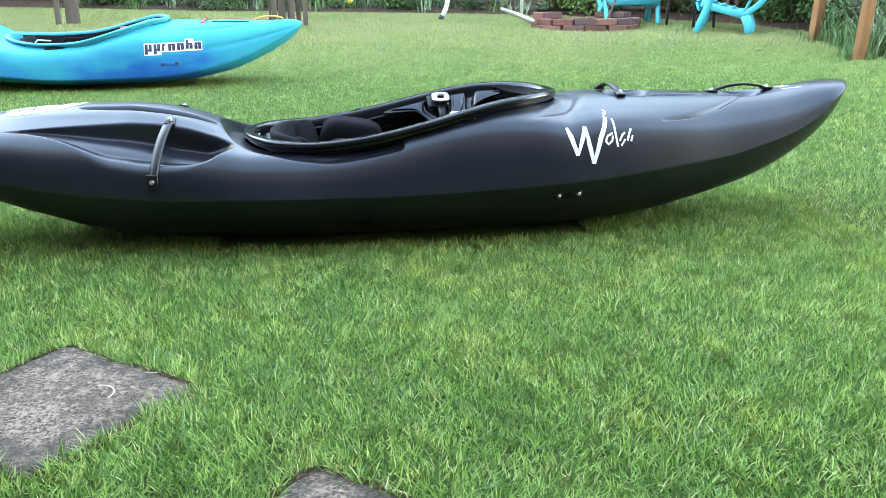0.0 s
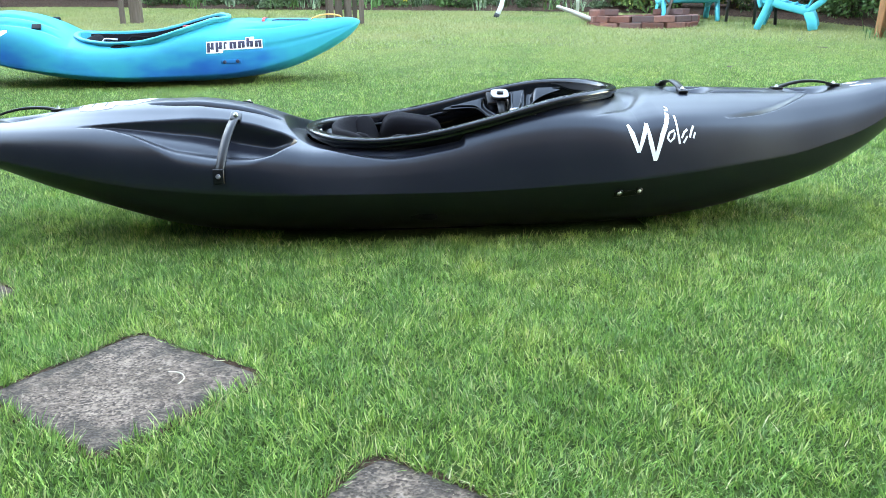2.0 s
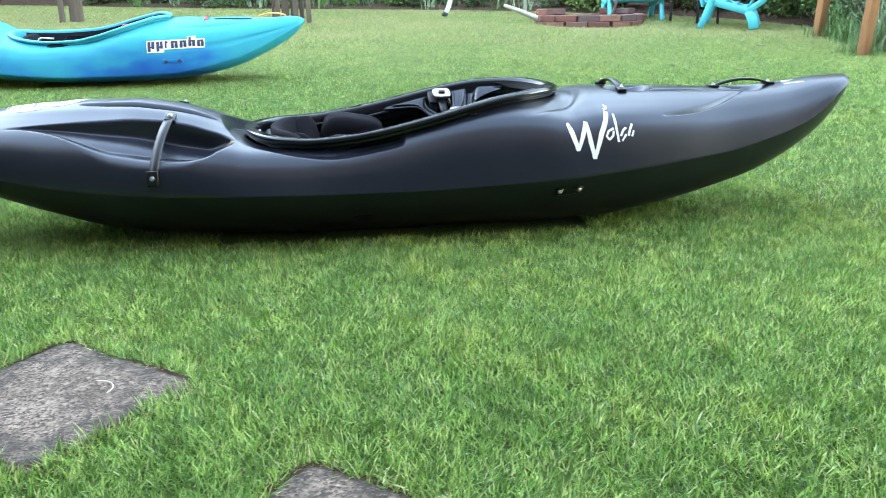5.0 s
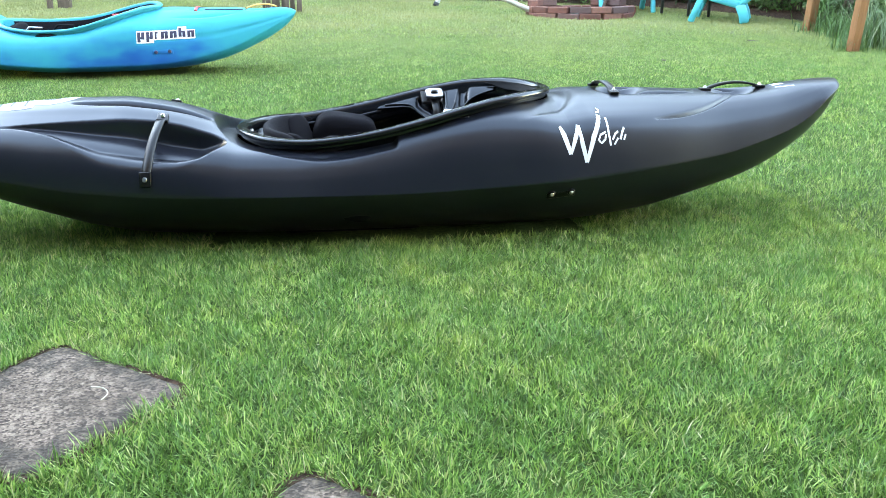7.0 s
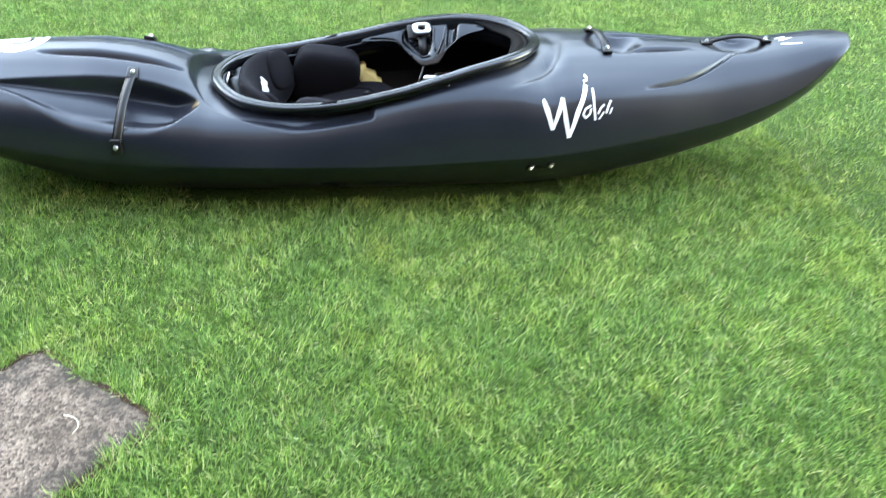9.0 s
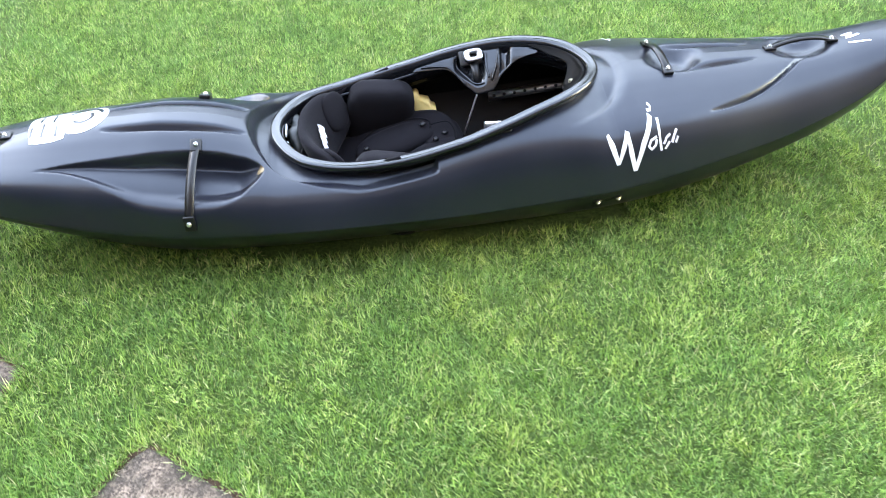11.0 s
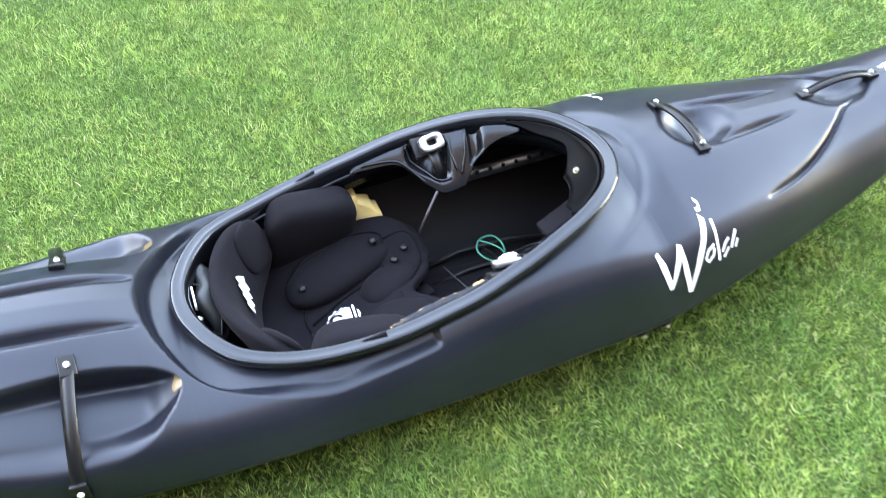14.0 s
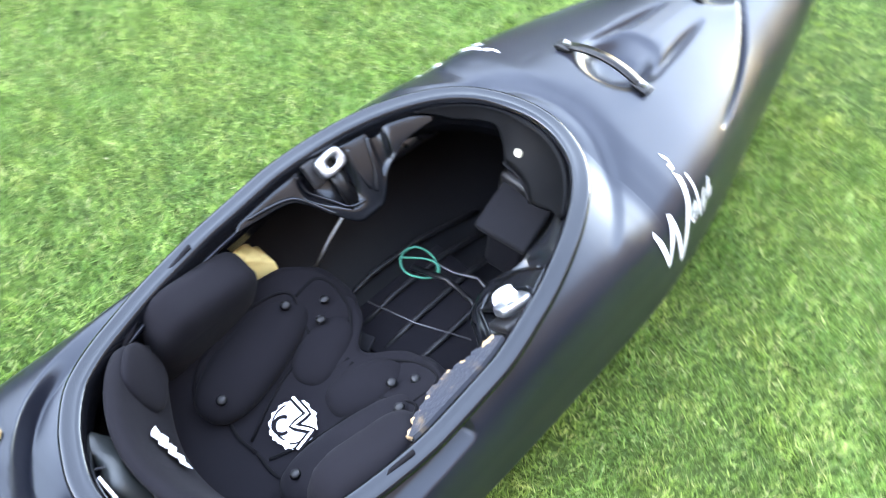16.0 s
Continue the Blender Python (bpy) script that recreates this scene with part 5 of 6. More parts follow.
rng = np.random.default_rng(5)
NEAR = lambda x, y: ((np.abs(x) < 1.25) & (y > -1.65) & (y < 0.55)) | ((x > -1.4) & (x < 1.6) & (y > 0.55) & (y < 1.6))
grass("lawn_grass", -1.4, 1.6, 0.55, 1.6, 58000, 0.0225, 0.0027, rng, 1.05, plain=True)
grass("lawn_grass", -1.25, 1.25, -1.65, 0.55, 58000, 0.0225, 0.0024, rng, 1.05)
grass("lawn_grass", -2.9, 3.6, -1.8, 2.0, 17000, 0.024, 0.0033, rng, 1.0, keep=lambda x, y: ~NEAR(x, y), plain=True)
grass("lawn_grass", -3.9, 4.4, 2.0, 4.4, 21000, 0.018, 0.0030, rng, 1.05, plain=True)
grass("lawn_grass", -5.5, 4.6, 4.4, 10.5, 5000, 0.024, 0.0068, rng, 0.9, plain=True)


# coarser lawn round the place, at the back and sides
INNER = lambda x, y: (x > -2.9) & (x < 3.6) & (y > -1.8)
grass("lawn_grass", -6.0, 6.5, -3.8, 2.0, 1800, 0.026, 0.0095, rng, 1.0, keep=lambda x, y: ~INNER(x, y), plain=True)


def slab_edge(x, y):
    near = np.zeros(x.shape, bool)
    for sx, sy, turn in SLABS:
        c, s = math.cos(radians(turn)), math.sin(radians(turn))
        u, v = ((x - sx) * c + (y - sy) * s) / 1.08, -(x - sx) * s + (y - sy) * c
        near |= (np.abs(u) ** 10 + np.abs(v) ** 10) < 0.182**10
    return near


grass("lawn_grass", -1.35, 0.05, -1.65, -0.3, 24000, 0.034, 0.0019, rng, 1.0, keep=slab_edge)
for straw in (grass("dry_grass", -1.35, 0.05, -1.65, -0.3, 3800, 0.036, 0.0017, rng, 1.3, keep=slab_edge), grass("dry_grass", -1.3, 1.4, -1.65, 1.6, 260, 0.024, 0.0021, rng, 1.2)):
    straw.data.materials[0] = M["straw"]
    tagged(straw, "scattered dry straw-coloured grass blades in the lawn", "grass", kind="stuff")


# ---------- garden behind ----------
def gz(y):
    return float(ground_z(y))




def brick_material():
    n = Nodes("red_brick", 0.85, spec=0.25)
    r = n.random_object()
    c = n.ramp(r, (0.0, (0.15, 0.060, 0.045)), (0.45, (0.22, 0.085, 0.062)), (0.75, (0.26, 0.115, 0.085)), (1.0, (0.11, 0.070, 0.068)))
    c = n.mix(n.ramp(n.noise(25, 6, 0.7), (0.45, 0.0), (0.75, 0.7)), c, (0.10, 0.075, 0.07))
    n.base(c)
    n.bump(n.noise(120, 5), 0.7, 0.004)
    return n.m


M["brick"] = brick_material()
M["teal"] = plastic("turquoise_resin", (0.02, 0.42, 0.50), 0.45, 0.15, (0.03, 0.48, 0.56))
M["iron"] = plastic("black_iron", (0.02, 0.02, 0.022), 0.5)
M["post"] = wood("orange_stained_timber", (0.20, 0.088, 0.038), (0.30, 0.14, 0.062), 2.0)
M["grey_wood"] = wood("weathered_timber", (0.085, 0.062, 0.049), (0.15, 0.112, 0.090), 2.5)
M["bark"] = wood("brown_bark", (0.06, 0.045, 0.035), (0.13, 0.10, 0.075), 4.0)
M["log"] = wood("bleached_branch", (0.40, 0.36, 0.32), (0.58, 0.54, 0.49), 3.0, 0)
M["ash"] = plastic("ash", (0.07, 0.065, 0.06), 0.9)
M["enamel"] = plastic("white_enamel", (0.74, 0.74, 0.72), 0.4)
M["leaf_dark"] = leafy("dark_leaves", (0.014, 0.030, 0.010), (0.045, 0.085, 0.024))
M["leaf_mid"] = leafy("green_leaves", (0.03, 0.075, 0.02), (0.095, 0.19, 0.05))
M["leaf_gold"] = leafy("variegated_leaves", (0.04, 0.09, 0.02), (0.13, 0.22, 0.05), (0.55, 0.52, 0.14))
M["leaf_grey"] = leafy("grey_green_leaves", (0.07, 0.12, 0.065), (0.20, 0.28, 0.15), (0.36, 0.36, 0.22))
M["stem"] = leafy("brown_stems", (0.05, 0.035, 0.025), (0.14, 0.10, 0.075))
M["petal_yellow"] = plastic("yellow_petals", (0.80, 0.52, 0.03), 0.6)
M["petal_pink"] = plastic("pink_petals", (0.62, 0.16, 0.42), 0.6)


# planting bed round the lawn
bx = np.linspace(-14, 4.4, 60)
edge = [(float(x), float(BED_LINE(x))) for x in bx] + [(4.45, 3.9), (4.42, 3.2), (14, 3.0)]
verts, faces = [], []
for (x, y) in edge:
    verts += [(x, y, gz(y) + 0.006), (x + (0.35 if x > 4.3 else 0), y + (0.25 if x < 4.3 else 0.1), gz(y) + 0.06), (x * 1.0 + (10 if x > 4.3 else 0), max(y + 5, 16.0 if x < 4.3 else y + 6), 0.47)]
for i in range(len(edge) - 1):
    faces += [(i * 3, i * 3 + 3, i * 3 + 4, i * 3 + 1), (i * 3 + 1, i * 3 + 4, i * 3 + 5, i * 3 + 2)]
tagged(link("planting_bed", verts, faces, M["mulch"], smooth=False), "brown bark mulch bed edging the lawn", "flower bed", kind="structure")

# fire pit: rings of loose bricks
pit = thing("fire_pit", pose(2.50, 6.28, gz(6.28) - 0.03), "round fire pit of stacked red bricks on the lawn", "fire pit")
unit = block((0.20, 0.092, 0.058), 0.004, segments=1)
brick_mesh = bpy.data.meshes.new("brick")
unit.to_mesh(brick_mesh), unit.free()
brick_mesh.materials.append(M["brick"])
rng_b = random.Random(3)
for course in range(3):
    count = 15
    for i in range(count):
        if course == 2 and (math.sin(2 * math.pi * i / count) < 0.1 or rng_b.random() < 0.3):
            continue
        t = 2 * math.pi * (i + 0.5 * (course % 2)) / count + rng_b.uniform(-0.03, 0.03)
        r = 0.495 - 0.008 * course + rng_b.uniform(-0.012, 0.012)
        b = new("brick", brick_mesh)
        b.parent = pit
        b.matrix_local = pose(r * math.cos(t), r * math.sin(t), 0.024 + 0.060 * course - 0.02 * math.sin(t) * 0.8, rng_b.uniform(-2, 2), rng_b.uniform(-2, 2), math.degrees(t) + 90 + rng_b.uniform(-5, 5))
part("ash_bed", disc(0.46, 0.05, (0, 0, 0.02), segments=32, bevel=0.1), M["ash"], pit, "grey ash")
lg = thing("branch", pose(1.62, 6.25, 0.36), "bleached bare branch propped on the fire pit", "branch")
part("limb", tube([(0.0, 0.0, 0.0), (0.16, 0.02, -0.055), (0.33, 0.03, -0.125), (0.52, 0.05, -0.17), (0.75, 0.07, -0.16)], [0.016, 0.022, 0.026, 0.026, 0.018], 10), M["log"], lg)
lg2 = thing("branch", pose(2.66, 6.10, 0.22), "short gnarled branch standing in the fire pit", "branch")
part("limb", tube([(0, 0, 0), (0.04, 0.02, 0.08), (0.05, 0.0, 0.15), (0.10, 0.03, 0.24), (0.11, 0.03, 0.40)], [0.018, 0.015, 0.016, 0.012, 0.007], 8), M["grey_wood"], lg2)
part("side_limb", tube([(0.05, 0.0, 0.13), (0.0, 0.0, 0.19), (-0.03, 0.02, 0.27)], [0.010, 0.008, 0.005], 7), M["grey_wood"], lg2)


# resin garden chairs
def slab_bar(points, across, width, thick):
    bm = band(points, across, width, thick)
    bmesh.ops.bevel(bm, geom=bm.edges[:], offset=min(thick, width) * 0.22, segments=1, affect="EDGES")
    return bm


def garden_chair(m):
    c = thing("garden_chair", m, "turquoise plastic garden armchair with a slatted back on the lawn", "chair", "chairs round the fire pit")
    for s in (-1, 1):
        part("front_leg", slab_bar([(0.29, s * 0.27, 0.0), (0.235, s * 0.27, 0.15), (0.17, s * 0.27, 0.33), (0.12, s * 0.27, 0.46)], (0, 1, 0), 0.042, 0.058), M["teal"], c)
        part("rear_leg", slab_bar([(-0.19, s * 0.26, 0.0), (-0.17, s * 0.26, 0.08), (-0.13, s * 0.26, 0.16)], (0, 1, 0), 0.045, 0.085), M["teal"], c)
        part("side_rail", slab_bar([(0.26, s * 0.26, 0.27), (0.10, s * 0.26, 0.215), (-0.15, s * 0.25, 0.15)], (0, 1, 0), 0.035, 0.065), M["teal"], c)
        part("armrest", slab_bar([(0.26, s * 0.30, 0.47), (0.1, s * 0.30, 0.475), (-0.38, s * 0.29, 0.44)], (0, 1, 0), 0.10, 0.028), M["teal"], c)
        part("back_support", slab_bar([(-0.13, s * 0.26, 0.16), (-0.24, s * 0.27, 0.25), (-0.38, s * 0.27, 0.44)], (0, 1, 0), 0.04, 0.055), M["teal"], c)
    for i in range(5):
        x = 0.27 - 0.085 * i
        part("seat_slat", slab_bar([(x, -0.25, 0.295 - 0.026 * i), (x, 0.25, 0.295 - 0.026 * i)], (1, 0, -0.3), 0.074, 0.018), M["teal"], c)
    part("front_apron", slab_bar([(0.29, -0.28, 0.235), (0.29, 0.28, 0.235)], (0.3, 0, 1), 0.085, 0.022), M["teal"], c)
    for i in range(6):
        y = -0.21 + 0.084 * i
        part("back_slat", slab_bar([(-0.12, y * 0.9, 0.19), (-0.26, y, 0.50), (-0.40, y * 1.05, 0.86 - y * y)], (0, 1, 0), 0.072, 0.018), M["teal"], c)
    part("back_rail", slab_bar([(-0.335, -0.26, 0.58), (-0.335, 0.26, 0.58)], (0.3, 0, 1), 0.06, 0.02), M["teal"], c)
    return c


chair = garden_chair(pose(3.09, 6.72, gz(6.5), 0, 0, -98))
copy_thing(chair, pose(3.70, 5.56, gz(5.5) + 0.002, 0, 0, 151))

# small black table between the chairs
tb = thing("side_table", pose(3.56, 6.12, gz(6.1)), "small black metal garden table between the chairs", "table")
for x, y in ((-0.21, 0.14), (-0.06, -0.18), (0.12, -0.25), (0.20, 0.16)):
    part("leg", tube([(x, y, 0.0), (x * 0.9, y * 0.9, 0.52)], 0.015, 8), M["iron"], tb)
part("tabletop", disc(0.32, 0.025, (0, 0, 0.53), segments=36, bevel=0.03), M["iron"], tb)

# timber posts by the lawn's edge
for x, y, lean, w in ((3.60, 3.36, 3.8, 0.066), (3.99, 4.60, 3.5, 0.074)):
    p = thing("timber_post", pose(x, y, gz(y), 0, lean, 8), "orange-stained square timber post standing at the lawn edge", "post", "timber posts")
    bm = block((w, w, 2.4), 0.008, (0, 0, 1.17))
    part("shaft", bm, M["post"], p)

# weathered posts at the back
for x, y, w, d in ((-2.86, 7.30, 0.05, 0.05), (-2.74, 7.40, 0.12, 0.10)):
    p = thing("fence_post", pose(x, y, gz(y) - 0.02), "grey weathered timber post on the lawn", "post", "weathered posts")
    part("shaft", block((w, d, 1.9), 0.006, (0, 0, 0.95)), M["grey_wood"], p)

# slatted timber screen
scr = thing("slatted_screen", pose(-0.56, 6.78, gz(6.78) - 0.01), "grey weathered timber screen of upright boards", "screen")
for x, y, w in ((-0.10, 0.03, 0.028), (-0.055, -0.02, 0.05), (0.02, 0.03, 0.075), (0.09, 0.05, 0.03), (0.125, -0.01, 0.055), (0.185, 0.03, 0.045), (0.255, -0.03, 0.05)):
    part("board", block((w, 0.022, 1.5), 0.003, (x, y, 0.75)), M["grey_wood"], scr)
for z in (0.62, 1.3):
    part("cross_rail", block((0.42, 0.03, 0.07), 0.003, (0.08, 0.075, z)), M["grey_wood"], scr)

# white metal legs of a swing stand
st = thing("swing_stand", pose(1.20, 7.38, gz(7.38)), "white tubular metal swing stand with black feet", "swing")
part("leg", tube([(-0.01, 0, 0.03), (0.03, 0, 0.12), (0.055, 0.0, 0.22), (0.065, 0.0, 1.7)], 0.026, 10), M["enamel"], st)
part("foot", tube([(-0.03, 0, 0.0), (-0.008, 0, 0.045)], 0.031, 10), M["iron"], st)
part("leg", tube([(0.95, 0.25, 0.03), (0.96, 0.25, 1.7)], 0.020, 10), M["enamel"], st)
part("top_bar", tube([(0.05, 0, 1.68), (0.97, 0.25, 1.68)], 0.024, 10), M["enamel"], st)


def toy(x, y, z, size, mat, label):
    t = thing("garden_ornament", pose(x, y, gz(y)), label, "ornament")
    part("stake", tube([(0, 0, 0), (0, 0, z)], 0.006, 6), M["bark"], t)
    part("ornament_body", cushion(size, (0, 0, z), (0, 0, 20), 2.4, 10), mat, t)


toy(1.48, 8.5, 0.30, (0.13, 0.05, 0.10), M["red"], "small red ornament on a stake in the bed")
toy(1.66, 8.6, 0.32, (0.05, 0.04, 0.12), M["petal_yellow"], "small yellow ornament on a stake in the bed")
toy(0.98, 8.6, 0.28, (0.05, 0.04, 0.13), M["petal_yellow"], "small yellow ornament on a stake in the bed")


# plants
def leaves(n, rng, spread, centre, size, aspect=0.45, up=0.2):
    """Leaf quads with a fold scattered in a lumpy cloud."""
    d = rng.normal(size=(n, 3))
    d /= np.linalg.norm(d, axis=1)[:, None]
    r = rng.random(n) ** 0.33
    lump = 0.78 + 0.22 * np.sin(d[:, 0] * 5 + centre[0] * 3) * np.cos(d[:, 1] * 4 + d[:, 2] * 6)
    p = d * (r * lump)[:, None] * spread + centre
    p[:, 2] = np.abs(p[:, 2] - 0.02) + 0.02
    a = rng.normal(size=(n, 3)) + d * 0.8 + (0, 0, up)
    a /= np.linalg.norm(a, axis=1)[:, None]
    b = np.cross(a, rng.normal(size=(n, 3)))
    b /= np.linalg.norm(b, axis=1)[:, None]
    s = size * rng.uniform(0.6, 1.3, n)[:, None]
    v = np.stack([p, p + a * s * 0.5 + b * s * aspect * 0.5, p + a * s, p + a * s * 0.5 - b * s * aspect * 0.5], 1)
    return v


def quads(name, v, mat, parent=None, label=""):
    n = len(v)
    me = bpy.data.meshes.new(name)
    me.vertices.add(n * 4)
    me.vertices.foreach_set("co", np.asarray(v, np.float32).ravel())
    me.loops.add(n * 4)
    me.loops.foreach_set("vertex_index", np.arange(n * 4, dtype=np.int32))
    me.polygons.add(n)
    me.polygons.foreach_set("loop_start", np.arange(n, dtype=np.int32) * 4)
    me.update(calc_edges=True)
    me.materials.append(mat)
    ob = new(name, me)
    ob.parent = parent
    return tagged(ob, label)


def shrub(x, y, w, h, mat, n, size, label, seed, aspect=0.45, depth=None, group="shrubs in the bed"):
    rng = np.random.default_rng(seed)
    t = thing("shrub", pose(x, y, gz(y)), label, "shrub", group)
    clouds = [leaves(n // 5, rng, np.array([w * 0.34, (depth or w) * 0.34, h * 0.40]) * rng.uniform(0.75, 1.15), np.array([rng.uniform(-0.3, 0.3) * w, rng.uniform(-0.3, 0.3) * (depth or w), h * rng.uniform(0.28, 0.62)]), size, aspect) for _ in range(5)]
    quads("foliage", np.vstack(clouds), mat, t)
    pts = [tube([(0, 0, 0), (rng.uniform(-0.1, 0.1) * w, rng.uniform(-0.1, 0.1) * w, h * 0.3), (rng.uniform(-0.3, 0.3) * w, rng.uniform(-0.3, 0.3) * w, h * 0.75)], [0.02, 0.015, 0.006], 6) for _ in range(4)]
    for p in pts:
        part("stem", p, M["bark"], t)
    return t


def tuft(x, y, n, length, mat, label, seed, width=0.016, spread=0.12, arch_=0.7, group="tall grasses"):
    """Long arching leaves from one root."""
    rng = np.random.default_rng(seed)
    vs = []
    for _ in range(n):
        a, L = rng.uniform(0, 2 * math.pi), length * rng.uniform(0.6, 1.15)
        o = rng.normal(0, spread, 2)
        out = arch_ * rng.uniform(0.3, 1.1)
        side = np.array([-math.sin(a), math.cos(a), 0]) * width / 2
        prev = None
        for k in range(6):
            s = k / 5
            p = np.array([o[0] + math.cos(a) * out * L * s**1.6, o[1] + math.sin(a) * out * L * s**1.6, L * (s - 0.42 * out * s**2.4)])
            row = (p - side * (1 - s * 0.9), p + side * (1 - s * 0.9))
            if prev:
                vs.append([prev[0], prev[1], row[1], row[0]])
            prev = row
    t = thing("grass_tuft", pose(x, y, gz(y)), label, "ornamental grass", group)
    quads("foliage", np.array(vs), mat, t)
    return t


# dense hedge that closes the garden, made taller out of view to block low sky
rng_h = np.random.default_rng(12)
vs = []
for x in np.arange(-15, 13.5, 0.8):
    y = 12.6 if x < 3.4 else 12.6 - (x - 3.4) * 0.85
    vs.append(leaves(4200, rng_h, np.array([0.85, 0.7, 3.7]), np.array([x, y, 3.3 + gz(12)]), 0.19, 0.55))
# unseen left run, added to stop the low sun
for y in np.arange(-4.4, 12.6, 0.9):
    vs.append(leaves(3600, rng_h, np.array([0.8, 0.95, 3.0]), np.array([-9.6, y, 2.6]), 0.27, 0.6))
tagged(quads("hedge", np.vstack(vs), M["leaf_dark"]), "dense dark green hedge, with added unseen height and left run that block light", "hedge", kind="stuff")
tagged(link("fence", [(-16, 13.5, 0.2), (3.6, 13.5, 0.2), (14, 4.6, 0.1), (14.1, 4.7, 0.1), (3.7, 13.7, 0.2), (-16, 13.7, 0.2), (-16, 13.5, 2.2), (3.6, 13.5, 2.2), (14, 4.6, 2.2), (14.1, 4.7, 2.2), (3.7, 13.7, 2.2), (-16, 13.7, 2.2)],
                    [(0, 1, 7, 6), (1, 2, 8, 7), (3, 4, 10, 9), (4, 5, 11, 10), (6, 7, 10, 11), (7, 8, 9, 10), (2, 3, 9, 8), (5, 0, 6, 11)], M["grey_wood"], smooth=False), "weathered timber fence behind the hedge", "fence", kind="structure")

shrub(-1.15, 9.75, 1.5, 1.1, M["leaf_dark"], 5200, 0.06, "dense dark evergreen shrub in the bed", 1)
shrub(-0.1, 9.55, 1.1, 1.0, M["leaf_dark"], 4200, 0.055, "dense dark evergreen shrub in the bed", 2)
shrub(-3.6, 11.0, 1.4, 1.2, M["leaf_mid"], 3000, 0.07, "loose green shrub in the bed", 3)
shrub(-2.3, 10.5, 1.0, 0.9, M["leaf_grey"], 2500, 0.06, "pale green shrub in the bed", 4)
shrub(3.05, 7.95, 1.3, 1.0, M["leaf_gold"], 3800, 0.06, "yellow-flecked green shrub in the bed", 5)
shrub(3.95, 7.55, 1.4, 1.1, M["leaf_gold"], 4200, 0.07, "yellow-flecked green shrub in the bed", 6)
shrub(4.75, 6.9, 1.5, 1.3, M["leaf_dark"], 4600, 0.07, "dark green shrub in the bed", 7)
shrub(5.0, 6.0, 1.3, 1.1, M["leaf_mid"], 4200, 0.06, "leafy green shrub in the bed", 8)
shrub(5.1, 5.1, 1.2, 1.0, M["leaf_grey"], 3800, 0.055, "grey-green shrub in the bed", 9)
shrub(4.75, 4.65, 0.8, 0.55, M["leaf_mid"], 2600, 0.045, "low green shrub at the lawn edge", 10)
shrub(4.55, 3.75, 0.8, 0.55, M["leaf_mid"], 2600, 0.05, "low green shrub at the lawn edge", 11)
shrub(5.4, 3.6, 1.4, 1.2, M["leaf_dark"], 4000, 0.06, "dark green shrub in the bed", 13)
for i, (x, w, h, mat, words) in enumerate(((-2.9, 0.9, 0.5, "leaf_mid", "low green shrub"), (-2.1, 0.8, 0.45, "leaf_grey", "low pale shrub"), (-0.75, 0.9, 0.55, "leaf_dark", "low dark shrub"),
                                         (1.0, 0.8, 0.5, "leaf_mid", "low green shrub"), (2.75, 0.9, 0.6, "leaf_gold", "low yellow-flecked shrub"), (3.35, 0.9, 0.7, "leaf_gold", "yellow-flecked shrub"),
                                         (3.95, 0.9, 0.8, "leaf_dark", "low dark shrub"), (4.35, 0.8, 0.7, "leaf_mid", "low green shrub"), (4.6, 0.8, 0.7, "leaf_grey", "low pale shrub"))):
    yy = float(BED_LINE(x)) + 0.42
    shrub(x + (0.25 if x > 3.9 else 0), yy, w, h, M[mat], 2600, 0.05, words + " at the front of the bed", 100 + i, depth=0.7)
for i, (x, y) in enumerate(((0.35, 9.2), (0.75, 9.1), (1.1, 9.25), (1.35, 9.0), (0.55, 9.5), (0.95, 9.55))):
    tuft(x, y, 46, 0.62, M["leaf_grey"], "strappy grey-green border plant in the bed", 40 + i, 0.030, 0.10, 0.5)
for i, (x, y, L) in enumerate(((4.20, 3.45, 0.6), (4.5, 3.25, 0.75), (4.3, 4.15, 0.6), (4.75, 3.9, 0.8), (4.35, 4.95, 0.5), (4.9, 3.4, 0.9))):
    tuft(x, y, 110, L * 0.8, M["leaf_mid"], "arching green grass tuft beside the posts", 60 + i, 0.010, 0.12, 0.85)
for i, (x, y, L) in enumerate(((3.96, 4.10, 0.26), (4.08, 4.26, 0.30), (4.02, 3.90, 0.26), (3.84, 3.56, 0.24), (3.64, 3.44, 0.13), (4.04, 4.56, 0.15), (3.92, 3.76, 0.22))):
    tuft(x, y, 120, L, M["leaf_mid"], "shaggy green grass tuft at the foot of a post", 160 + i, 0.007, 0.07, 0.9)
for i, (x, y, L) in enumerate(((3.90, 3.50, 0.55), (4.08, 3.62, 0.62), (4.0, 3.30, 0.45))):
    tuft(x, y, 70, L, M["leaf_grey"], "pale dry grass tuft beside a post", 180 + i, 0.007, 0.10, 0.8)
shrub(4.22, 4.35, 0.7, 0.6, M["leaf_dark"], 2600, 0.04, "dark green shrub between the posts", 571)

for i, (x, y, w, h, mat) in enumerate(((4.62, 5.9, 0.8, 0.7, "leaf_dark"), (4.78, 5.35, 0.8, 0.6, "leaf_mid"), (4.72, 4.75, 0.7, 0.55, "leaf_dark"), (4.62, 4.25, 0.6, 0.45, "leaf_mid"), (4.62, 3.55, 0.6, 0.5, "leaf_dark"), (4.4, 6.45, 0.8, 0.7, "leaf_mid"))):
    shrub(x, y, w, h, M[mat], 2200, 0.045, "bushy low shrub where the lawn ends", 500 + i)
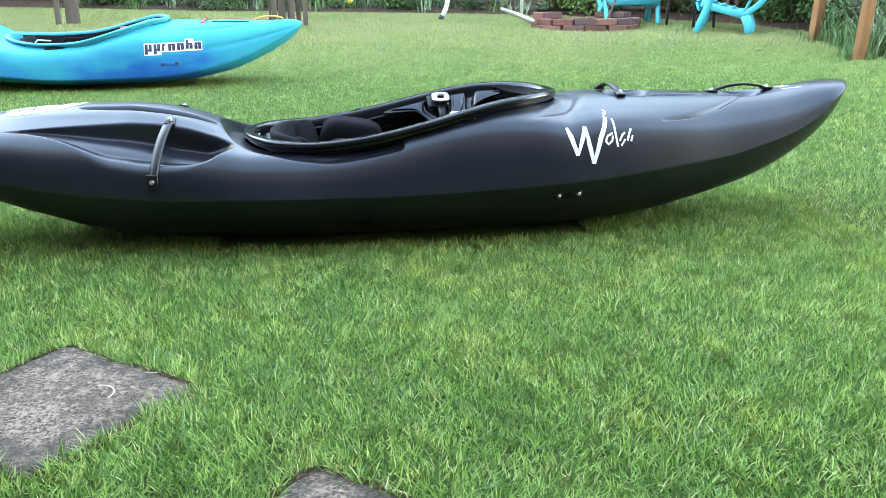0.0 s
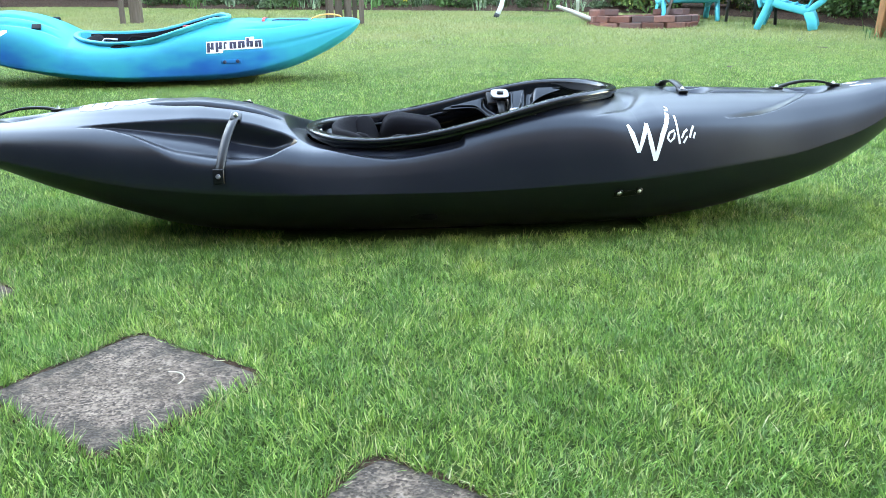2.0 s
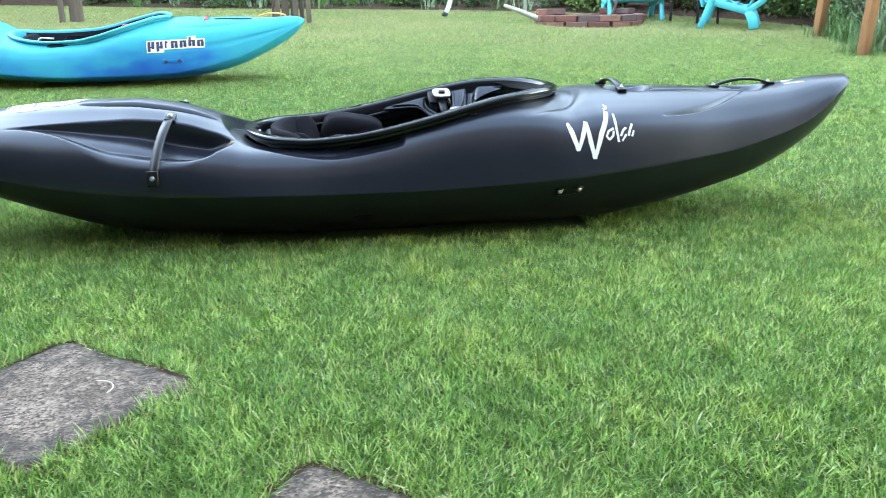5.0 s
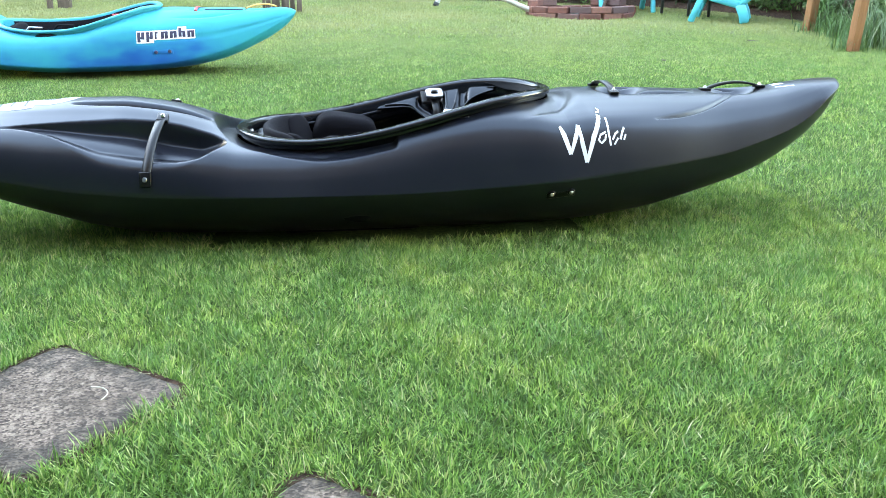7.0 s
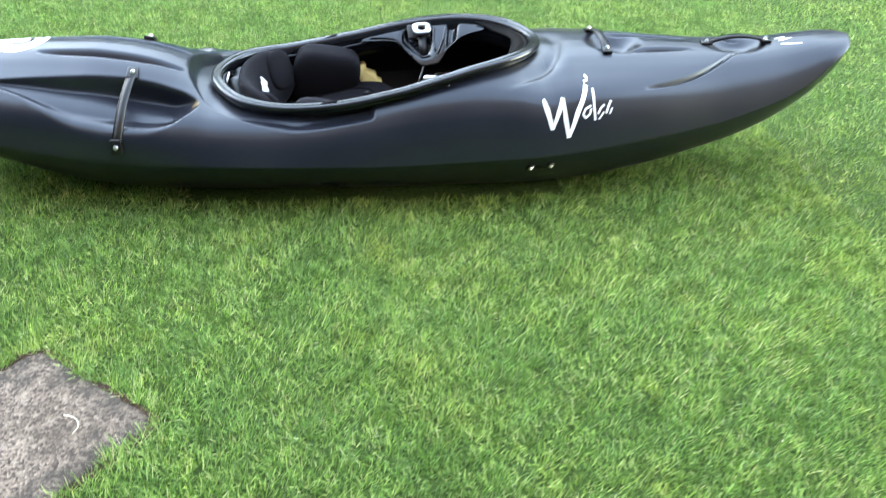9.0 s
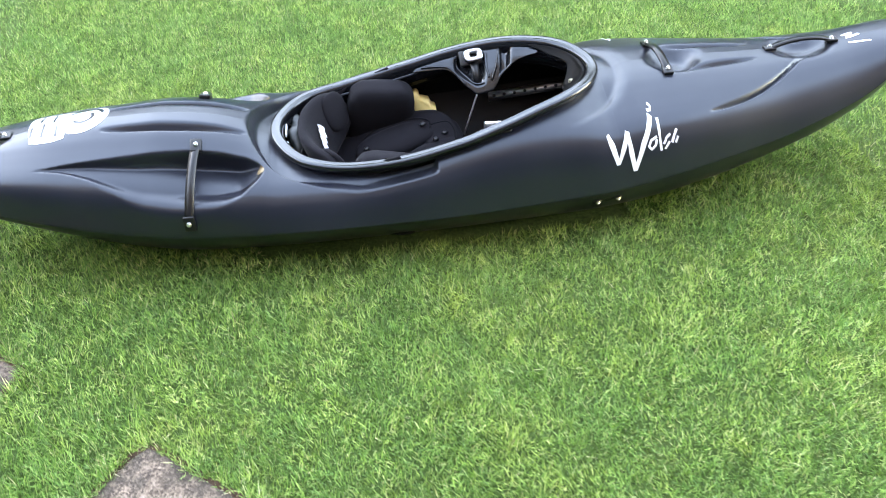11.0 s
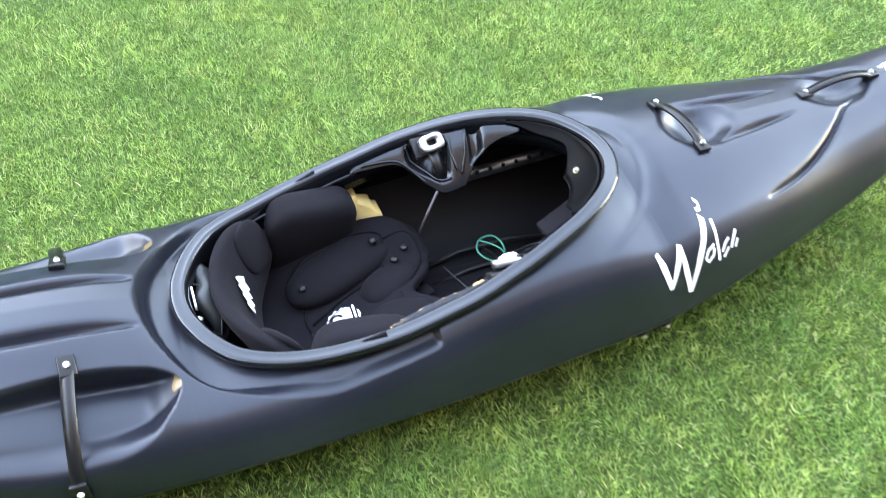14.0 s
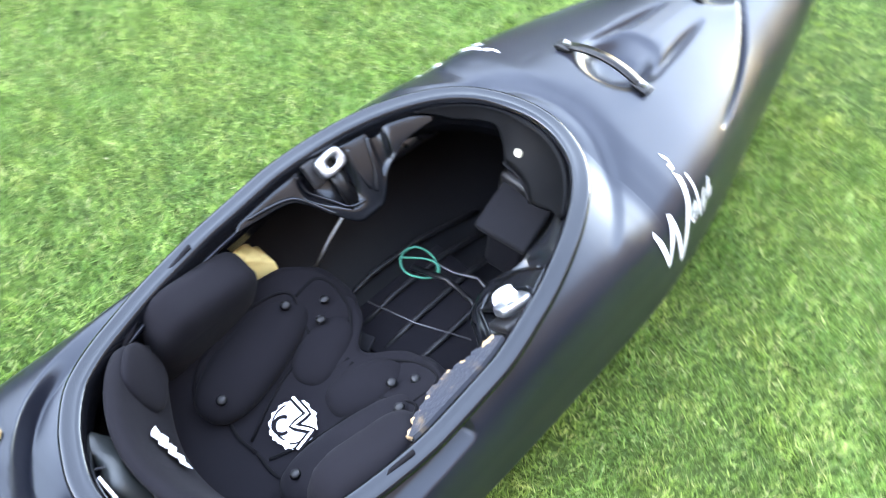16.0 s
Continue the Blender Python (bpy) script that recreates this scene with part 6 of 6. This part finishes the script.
# low plants along the front of the bed
rng_f = np.random.default_rng(31)
for i, x in enumerate(np.arange(-3.4, 2.6, 0.27)):
    yy = float(BED_LINE(x)) + rng_f.uniform(0.10, 0.30)
    kind = i % 3
    if kind == 1:
        shrub(float(x), yy, 0.36, rng_f.uniform(0.16, 0.28), M[("leaf_mid", "leaf_dark", "leaf_grey")[i % 5 % 3]], 900, 0.034, "low leafy clump at the front of the bed", 300 + i, group="low plants along the bed")
    else:
        tuft(float(x), yy, 30, rng_f.uniform(0.2, 0.34), M[("leaf_mid", "leaf_grey", "leaf_dark")[i % 4 % 3]], "low strappy plant at the front of the bed", 400 + i, 0.020, 0.07, 0.6, group="low plants along the bed")

# bare twiggy bushes
for i, (x, y, w, h) in enumerate(((2.1, 9.3, 1.1, 0.8), (1.75, 9.6, 0.9, 0.9))):
    rng = np.random.default_rng(80 + i)
    v = leaves(1700, rng, np.array([w * 0.5, w * 0.4, h * 0.5]), np.array([0, 0, h * 0.42]), 0.22, 0.045, 0.8)
    t = thing("twiggy_bush", pose(x, y, gz(y)), "bare brown twiggy bush in the bed", "shrub", "bare bushes")
    quads("foliage", v, M["stem"], t)


def flower(x, y, z, mat, label, r=0.035, n=6):
    f = thing("flower", pose(x, y, gz(y)), label, "flower", "flowers in the bed")
    part("stalk", tube([(0, 0, 0), (0.01, 0, z * 0.6), (0, 0.01, z)], 0.004, 5), M["leaf_mid"], f)
    for k in range(n):
        a = 360 * k / n
        part("petal", cushion((r, r * 0.55, 0.008), (r * 0.55 * math.cos(radians(a)), r * 0.55 * math.sin(radians(a)) * 0.5 - 0.01, z + r * 0.5 * math.sin(radians(a))), (60, 0, a), 2.0, 5), mat, f)


for x, y, z in ((0.10, 8.9, 0.20), (0.17, 8.95, 0.24), (0.06, 9.0, 0.26), (0.22, 8.9, 0.13)):
    flower(x, y, z, M["petal_yellow"], "yellow daffodil in the bed", 0.045)
for x, y, z in ((-1.42, 9.1, 0.26), (-1.50, 9.05, 0.22), (-1.36, 9.1, 0.30), (-1.46, 9.15, 0.32), (-1.55, 9.1, 0.28)):
    flower(x, y, z, M["petal_pink"], "pink flower in the bed", 0.05)

# a dead leaf and clover heads on the lawn
lf = part("leaf", cushion((0.05, 0.02, 0.006), (1.98, 2.82, gz(2.82) + 0.036), (8, 6, 30), 2, 6), M["bark"])
tagged(lf, "curled brown dead leaf on the lawn", "leaf")
lf = part("leaf", cushion((0.10, 0.018, 0.006), (3.05, 3.75, gz(3.75) + 0.034), (4, 3, 5), 2, 6), M["bark"])
tagged(lf, "long brown dead leaf on the lawn", "leaf")

# ---------- unseen wall that blocks the near sky ---
def plaster_wall():
    n = Nodes("sky_block_plaster", 0.9, spec=0.2)
    n.base(n.mix(n.noise(2.5, 6), (0.045, 0.050, 0.062), (0.07, 0.077, 0.095)))
    n.bump(n.noise(80, 4), 0.5, 0.004)
    return n.m


M["sky_block"] = plaster_wall()
# added out of view; its height keeps near grass and hull side dark
hw = part("sky_block_wall", block((26, 0.3, 7.0), 0.02, (0, -4.0, 3.5)), M["sky_block"])
tagged(hw, "added unseen dark wall that blocks the sky on the near side", "wall", kind="structure")
